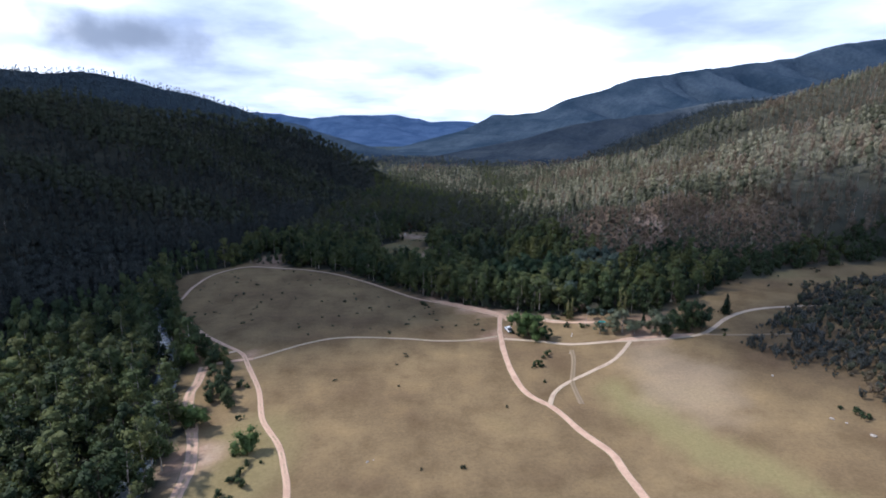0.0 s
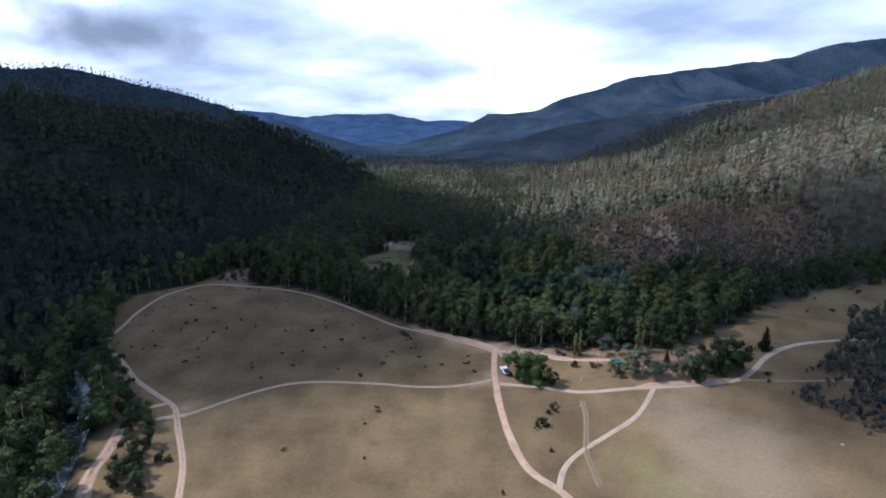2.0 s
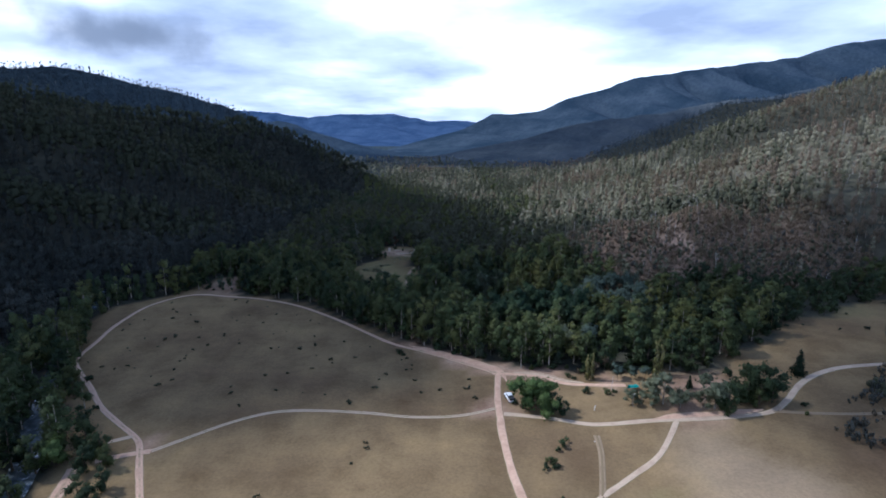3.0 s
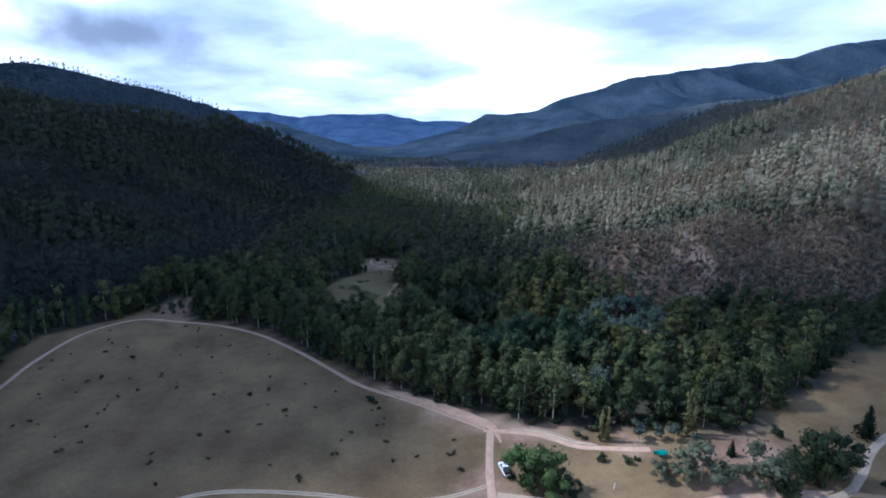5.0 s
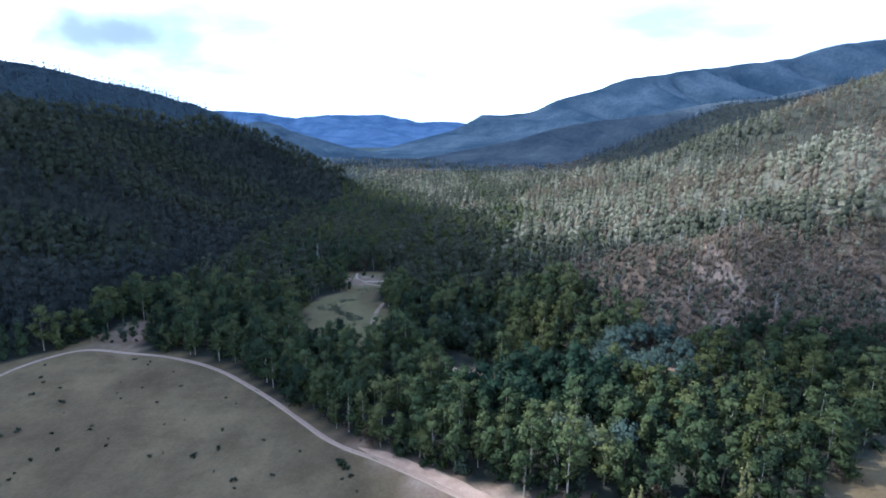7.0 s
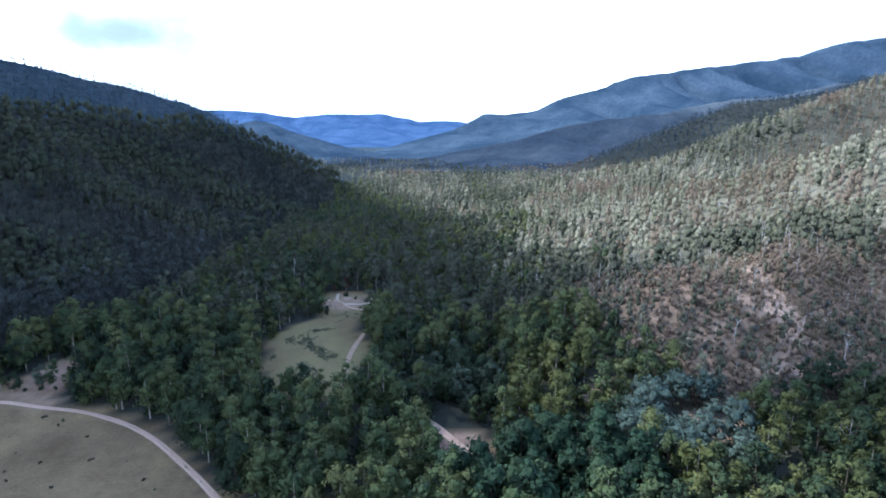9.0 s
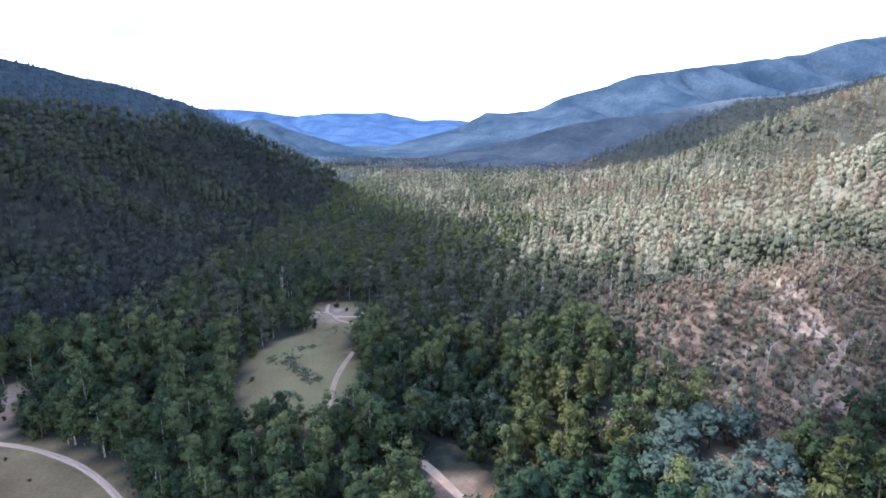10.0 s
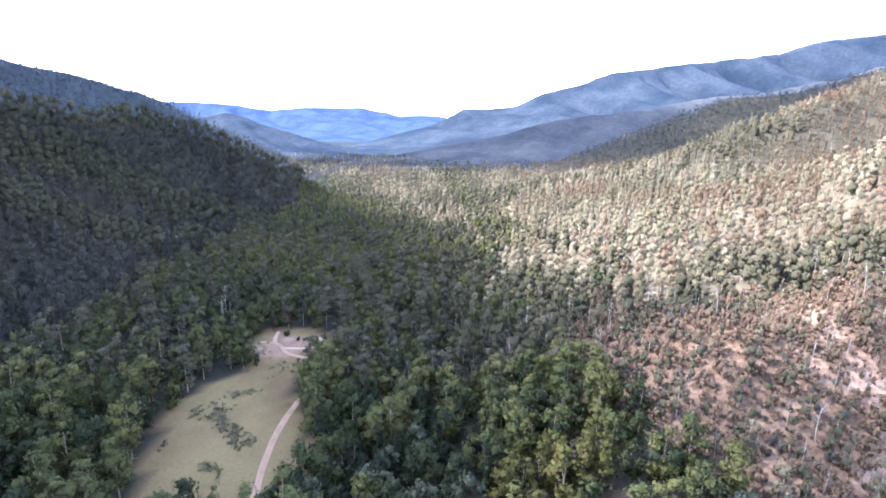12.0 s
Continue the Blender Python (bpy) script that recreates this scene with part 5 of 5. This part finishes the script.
def forest(name, label, layers):
    """layers: (kind, leaf slot, wood slot, detail, variants, x, y, scale, tone); one mesh of many small plants."""
    mats = [GUM, PINE, WATTLE, SLOPE, SCRUB, PALE_BARK, DARK_BARK, DEAD_WOOD, ROUND, HAZY_GUM, DIM, OLIVE, GOLDEN, SLATE]
    vs, ps, qs, ts, ms, n = [], [], [], [], [], 0
    for kind, leaf, wood, detail, variants, x, y, scale, tone in layers:
        protos = []
        for _ in range(variants):
            if kind == "dead":
                v, q = dead_tree_wood(rng, rng.uniform(8, 13), 3, 5 if detail > 0.3 else 3)
                protos.append((bare_wood(v), q, np.full(len(q), wood)))
            else:
                (v, q), (tv, tq) = species(kind, rng, detail)
                if wood < 0:
                    protos.append((v, q, np.full(len(q), leaf)))
                else:
                    a, b = join([(v, q), (bare_wood(tv), tq)])
                    protos.append((a, b, np.concatenate([np.full(len(q), leaf), np.full(len(tq), wood)])))
        which = rng.integers(0, variants, len(x))
        turn = rng.uniform(0, 2 * math.pi, len(x))
        z = ground_z(x, y) - 0.1
        for p, (v, q, mi) in enumerate(protos):
            ids = np.nonzero(which == p)[0]
            if not len(ids):
                continue
            c, s, k = np.cos(turn[ids])[:, None], np.sin(turn[ids])[:, None], scale[ids][:, None]
            out = np.stack([(v[:, 0] * c - v[:, 1] * s) * k + x[ids][:, None], (v[:, 0] * s + v[:, 1] * c) * k + y[ids][:, None], v[:, 2] * k + z[ids][:, None]], -1)
            vs.append(out.reshape(-1, 3))
            # crowns lean with the slope they stand on
            sx, sy = (ground_z(x[ids] + 6, y[ids]) - ground_z(x[ids] - 6, y[ids]))[:, None] / 12, (ground_z(x[ids], y[ids] + 6) - ground_z(x[ids], y[ids] - 6))[:, None] / 12
            ps.append(np.stack([v[:, 3] * c - v[:, 4] * s - 0.9 * sx, v[:, 3] * s + v[:, 4] * c - 0.9 * sy, v[:, 5] + 0 * c], -1).reshape(-1, 3))
            qs.append((q[None] + (np.arange(len(ids)) * len(v))[:, None, None] + n).reshape(-1, 4))
            ts.append(np.repeat(tone[ids], len(v)))
            ms.append(np.tile(mi, len(ids)))
            n += len(ids) * len(v)
    me = mesh_from(name, np.concatenate(vs), np.concatenate(qs), mats, tone=np.concatenate(ts), index=np.concatenate(ms), smooth=True, puff=np.concatenate(ps))
    tagged(new(name, me), label, "forest", kind="stuff")


def sizes(n, lo=0.75, hi=1.15):
    return rng.uniform(lo, hi, n)


def tones(x, y, base, amp=0.5, scale=60):
    return np.clip(base + amp * fbm(x, y, scale, 3, 77) + rng.normal(size=len(x)) * 0.13, 0, 1)


def build_forests():
    # valley wood round the trees above
    lay = []
    for k, kind, leaf, wood in ((0, "gum", 0, 5), (1, "pine", 1, 6), (2, "wattle", 2, 6), (3, "round", 8, 6), (4, "gum", 12, 5), (5, "round", 13, 6), (6, "round", 8, 6)):
        m = REST_KIND == k
        lay.append((kind, leaf, wood, 0.42, 8, REST_X[m], REST_Y[m], sizes(m.sum()), tones(REST_X[m], REST_Y[m], 0.42)))
    forest("valley_wood", "dense olive-green gum wood along river and glade", lay)

    def ring(y0, y1, gap, x_lo, x_hi):
        x, y = jitter_grid(-0.92 * max(y1, 150) - 30, 0.92 * max(y1, 150) + 30, y0, y1, gap)
        keep = (np.abs(x) < np.minimum(0.90 * np.maximum(y, 110) + 45, 1300 - 700 * (y > 1350))) & (x > x_lo) & (x < x_hi) & ~open_land(x, y) & clear_of_lines(x, y)
        return x[keep], y[keep]

    groups = {"valley": [], "left": [], "right": []}
    for y0, y1, gap, det in ((-70, 60, 6.4, 0.11), (60, 352, 5.8, 0.11), (352, 620, 5.8, 0.075), (620, 900, 6.6, 0.05), (900, 1350, 10.2, 0.03), (1350, 1650, 13.0, 0.02)):
        x, y = ring(y0, y1, gap, -1300, 1300)
        if y0 == 60:
            keep = (np.abs(x) > 130) | (height(x, y) >= 12) | (burnt_ground(x, y) >= 0.4)
            x, y = x[keep], y[keep]
        edge = x + 34 * fbm(x, y, 60, 3, 15) - 0.45 * np.maximum(y - 560, 0) * (x < 60) * -1
        scorch = burnt_ground(x, y)
        right = (edge + 20 * rng.normal(size=len(x)) > 66) | (scorch > 0.3)
        left = x + 20 * fbm(x, y, 60, 3, 16) < -115 - 45 * (y < 300)
        r, r2 = rng.uniform(size=len(x)), rng.uniform(size=len(x))
        wood = 5 if y0 < 620 else -1
        burnt = scorch > 0.2 + 0.7 * r2
        dark_foot = right & (y < 287 + 0.25 * np.maximum(x - 150, 0) + 10 * fbm(x, y, 30, 2, 18)) & (x > 92)
        right = right & ~dark_foot
        m = dark_foot
        groups["valley"].append(("round", 8, 6, 0.42, 8, x[m], y[m], sizes(m.sum(), 0.55, 0.95), tones(x[m], y[m], 0.35)))
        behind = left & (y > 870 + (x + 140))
        # the spur behind takes the haze-tinted leaves
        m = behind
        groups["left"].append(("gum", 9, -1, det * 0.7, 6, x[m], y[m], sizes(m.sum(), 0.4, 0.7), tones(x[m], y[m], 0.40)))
        # greener gums on spur crests, dull bluish in gullies: shading put into leaf colour
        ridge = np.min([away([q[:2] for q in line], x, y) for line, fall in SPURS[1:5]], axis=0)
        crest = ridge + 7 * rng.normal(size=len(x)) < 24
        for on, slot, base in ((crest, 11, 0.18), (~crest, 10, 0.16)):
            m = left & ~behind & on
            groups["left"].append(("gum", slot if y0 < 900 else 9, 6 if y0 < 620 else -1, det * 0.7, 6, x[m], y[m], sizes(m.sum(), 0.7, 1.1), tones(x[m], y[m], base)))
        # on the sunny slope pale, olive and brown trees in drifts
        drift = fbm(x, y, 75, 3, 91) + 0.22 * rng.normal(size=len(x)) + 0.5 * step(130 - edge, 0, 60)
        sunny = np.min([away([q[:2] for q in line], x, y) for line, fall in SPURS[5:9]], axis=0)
        # browner trees away from the crests stand in for shade in the gullies
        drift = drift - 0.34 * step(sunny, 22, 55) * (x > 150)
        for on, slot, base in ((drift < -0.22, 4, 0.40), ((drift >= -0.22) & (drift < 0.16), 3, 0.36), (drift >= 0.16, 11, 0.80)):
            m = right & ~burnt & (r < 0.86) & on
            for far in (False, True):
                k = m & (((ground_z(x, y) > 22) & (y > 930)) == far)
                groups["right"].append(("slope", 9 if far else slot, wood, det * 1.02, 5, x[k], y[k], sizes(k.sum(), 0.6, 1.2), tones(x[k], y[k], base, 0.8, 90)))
            m = right & burnt & (r < 0.50) & on
            groups["right"].append(("slope", slot, wood, det * 1.02, 5, x[m], y[m], sizes(m.sum(), 0.38, 0.75), tones(x[m], y[m], base - 0.1)))
        m = right & ~burnt & (r >= 0.86)
        groups["right"].append(("dead", 7, 7, det, 4, x[m], y[m], sizes(m.sum(), 0.7, 1.2), x[m] * 0))
        m = right & burnt & (r > 0.70)
        groups["right"].append(("dead", 7, 7, det, 4, x[m], y[m], sizes(m.sum(), 0.45, 0.9), x[m] * 0))
        m = left & (r > 0.985)
        groups["left"].append(("dead", 7, 7, det, 4, x[m], y[m], sizes(m.sum(), 0.7, 1.1), x[m] * 0))
        m = ~left & ~right & ~dark_foot
        half = m & (r < 0.30)
        groups["valley"].append(("gum", 0 if y0 < 352 else 11, wood, 0.21 if 300 < y0 < 600 else det, 6, x[half], y[half], sizes(half.sum(), 0.75, 1.15), tones(x[half], y[half], 0.45 if y0 < 352 else 0.8)))
        half = m & (r >= 0.30) & (r < 0.36 + 0.16 * (x > 0))
        groups["valley"].append(("slope", 10 if y0 < 352 else 11, wood, 0.21 if 300 < y0 < 600 else det, 6, x[half], y[half], sizes(half.sum(), 0.7, 1.1), tones(x[half], y[half], 0.7)))
        half = m & (r >= 0.36 + 0.16 * (x > 0)) & (r < 0.975)
        groups["valley"].append(("round", 8, 6 if y0 < 600 else -1, 0.21 if 300 < y0 < 600 else det, 6, x[half], y[half], sizes(half.sum(), 0.65, 1.05), tones(x[half], y[half], 0.55 if y0 < 352 else 0.85, 0.7)))
        half = m & (r >= 0.975)
        groups["valley"].append(("dead", 7, 7, det, 4, x[half], y[half], sizes(half.sum(), 0.7, 1.1), x[half] * 0))
    # brown undergrowth on the burnt slope
    x, y = jitter_grid(60, 240, 268, 430, 1.55)
    keep = ~open_land(x, y) & (burnt_ground(x, y) > 0.2) & (x < 0.92 * y + 30) & (rng.uniform(size=len(x)) < 0.88 - 0.35 * sandy_ground(x, y))
    x, y = x[keep], y[keep]
    pick = fbm(x, y, 26, 2, 95) + 0.3 * rng.normal(size=len(x))
    for on, slot, base in ((pick < 0.22, 4, 0.50), ((pick >= 0.22) & (pick < 0.34), 10, 0.8), (pick >= 0.34, 11, 0.9)):
        groups["right"].append(("scrub", slot, -1, 0.09, 10, x[on], y[on], sizes(on.sum(), 0.25, 0.85), tones(x[on], y[on], base)))
    x, y = jitter_grid(92, 250, 100, 290, 2.0)
    keep = inside(SCRUB_PATCH, x + 4 * fbm(x, y, 12, 2, 5), y) & (rng.uniform(size=len(x)) < 0.30 + 0.6 * step(x, 108, 132) + 0.6 * fbm(x, y, 18, 2, 97))
    x, y = x[keep], y[keep]
    pick = fbm(x, y, 20, 2, 96) + 0.3 * rng.normal(size=len(x))
    for on, slot, base in ((pick < 0.12, 10, 0.2), ((pick >= 0.12) & (pick < 0.25), 4, 0.05), (pick >= 0.25, 11, 0.2)):
        groups["right"].append(("scrub", slot, 6, 0.19, 8, x[on], y[on], sizes(on.sum(), 0.35, 0.95), tones(x[on], y[on], base)))
    forest("valley_forest", "grey-green gum forest filling the valley floor", groups["valley"])
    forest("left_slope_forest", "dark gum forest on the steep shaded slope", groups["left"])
    forest("right_slope_forest", "dry pale gum forest with white dead trunks on brown slope", groups["right"])


build_forests()

# ---- clouds out of view, placed so that their shade lies on the valley ----
SHADE_THICK = [(-230, 1100), (-120, 900), (-92, 830), (-54, 765), (-10, 685), (50, 580), (62, 500), (68, 430), (66, 380), (52, 345), (36, 318), (12, 296), (-10, 276), (-48, 264), (-40, 250), (-20, 222), (-70, 182), (-80, 158), (-170, 148), (-300, 170), (-620, 300), (-900, 800), (-700, 1250)]
SHADE_MEADOW = [(-34, 262), (-6, 236), (-10, 208), (-44, 198), (-80, 186), (-170, 175), (-280, 190), (-280, 320), (-120, 315), (-70, 290)]
SHADE_THIN = [(240, 262), (200, 160), (112, 140), (102, 172), (112, 204), (130, 234), (200, 280)]
SHADE_WOOD = [(-60, 300), (66, 312), (80, 320), (84, 290), (90, 262), (20, 258), (-40, 268), (-60, 285)]
SHADE_SLOPE = [(92, 405), (68, 376), (74, 340), (84, 292), (106, 290), (104, 330), (108, 380), (110, 405)]
SHADE_NOSE = [(104, 330), (106, 286), (190, 292), (260, 300), (250, 330), (188, 320), (160, 335), (150, 390), (110, 400)]
SHADE_FOOT = [(100, 262), (150, 255), (260, 275), (330, 300), (330, 335), (230, 318), (150, 292), (100, 284)]
SHADE_FAR = [(300, 1150), (420, 960), (620, 960), (1000, 1000), (1100, 1500), (700, 1740), (0, 1740), (-260, 1740), (-240, 1330), (60, 1300)]


def build_cloud(name, label, shade, gap, r_lo, r_hi, up, thin, inset=0.0):
    m, nt, b = node_material(name + "_vapour", 1.0)
    n = noise_node(nt, 0.02, 3)
    nt.links.new(ramp_node(nt, n, [(0.3, (0.82, 0.82, 0.84)), (0.7, (0.92, 0.92, 0.92))]), b.inputs["Base Color"])
    mix, clear = nt.nodes.new("ShaderNodeMixShader"), nt.nodes.new("ShaderNodeBsdfTransparent")
    mix.inputs[0].default_value = thin
    nt.links.new(b.outputs[0], mix.inputs[1])
    nt.links.new(clear.outputs[0], mix.inputs[2])
    nt.links.new(mix.outputs[0], nt.nodes["Material Output"].inputs["Surface"])
    rng = np.random.default_rng(len(shade) + int(up))
    xs, ys = np.meshgrid(np.arange(-950, 1150, gap), np.arange(150, 1750, gap), indexing="ij")
    xs, ys = (a.ravel() + rng.uniform(-0.45, 0.45, a.size) * gap for a in (xs, ys))
    keep = inside(shade, xs, ys) & (away(shade + shade[:1], xs, ys) > inset * r_lo)
    xs, ys = xs[keep], ys[keep]
    bm = bmesh.new()
    bmesh.ops.create_icosphere(bm, subdivisions=2, radius=1.0)
    bv = np.array([v.co[:] for v in bm.verts])
    bf = np.array([[v.index for v in f.verts] for f in bm.faces])
    bm.free()
    vs, fs = [], []
    for i, (x, y) in enumerate(zip(xs, ys)):
        h = up + rng.uniform(-10, 40)
        c = np.array([x + SUN.x * h / SUN.z, y + SUN.y * h / SUN.z, h])
        r = rng.uniform(r_lo, r_hi)
        vs.append(bv * [r, r, 0.5 * r] * (1 + 0.12 * rng.normal(size=(len(bv), 1))) + c)
        fs.append(bf + i * len(bv))
    me = mesh_from(name, np.concatenate(vs), np.concatenate(fs), m, smooth=True)
    tagged(new(name, me), label, "cloud", kind="structure")


build_cloud("cloud", "broad white cumulus cloud drifting above the valley", SHADE_THICK, 36.0, 28, 40, 750, 0.59, 0.55)
# further unseen clouds, placed and thinned to set how dark each area is
build_cloud("low_cloud", "unseen low cloud added to shade the meadow beside the river", SHADE_MEADOW, 36.0, 26, 36, 640, 0.18)
build_cloud("small_cloud", "small white cumulus cloud above the meadow's end", SHADE_FOOT, 36.0, 24, 32, 700, 0.40)
build_cloud("thin_cloud", "unseen thin cloud added to shade the right of the meadow", SHADE_THIN, 40.0, 22, 27, 800, 0.32)
build_cloud("wood_cloud", "unseen thin cloud added to dim the valley wood", SHADE_WOOD, 38.0, 22, 27, 770, 0.64)
build_cloud("dark_cloud", "unseen cloud added to darken the glade", [(-140, 330), (-70, 282), (-10, 284), (24, 306), (16, 400), (-60, 430), (-140, 400)], 32.0, 24, 32, 690, 0.34)
build_cloud("veil_cloud", "unseen thin cloud added to dim the foot of the slope", SHADE_SLOPE, 20.0, 18, 24, 720, 0.80)
build_cloud("ragged_cloud", "unseen scraps of thin cloud added to dim the bare slope", SHADE_NOSE, 26.0, 20, 26, 730, 0.93, 0.4)
build_cloud("far_cloud", "white cumulus cloud above the far ridge", SHADE_FAR, 75.0, 50, 75, 1300, 0.68)
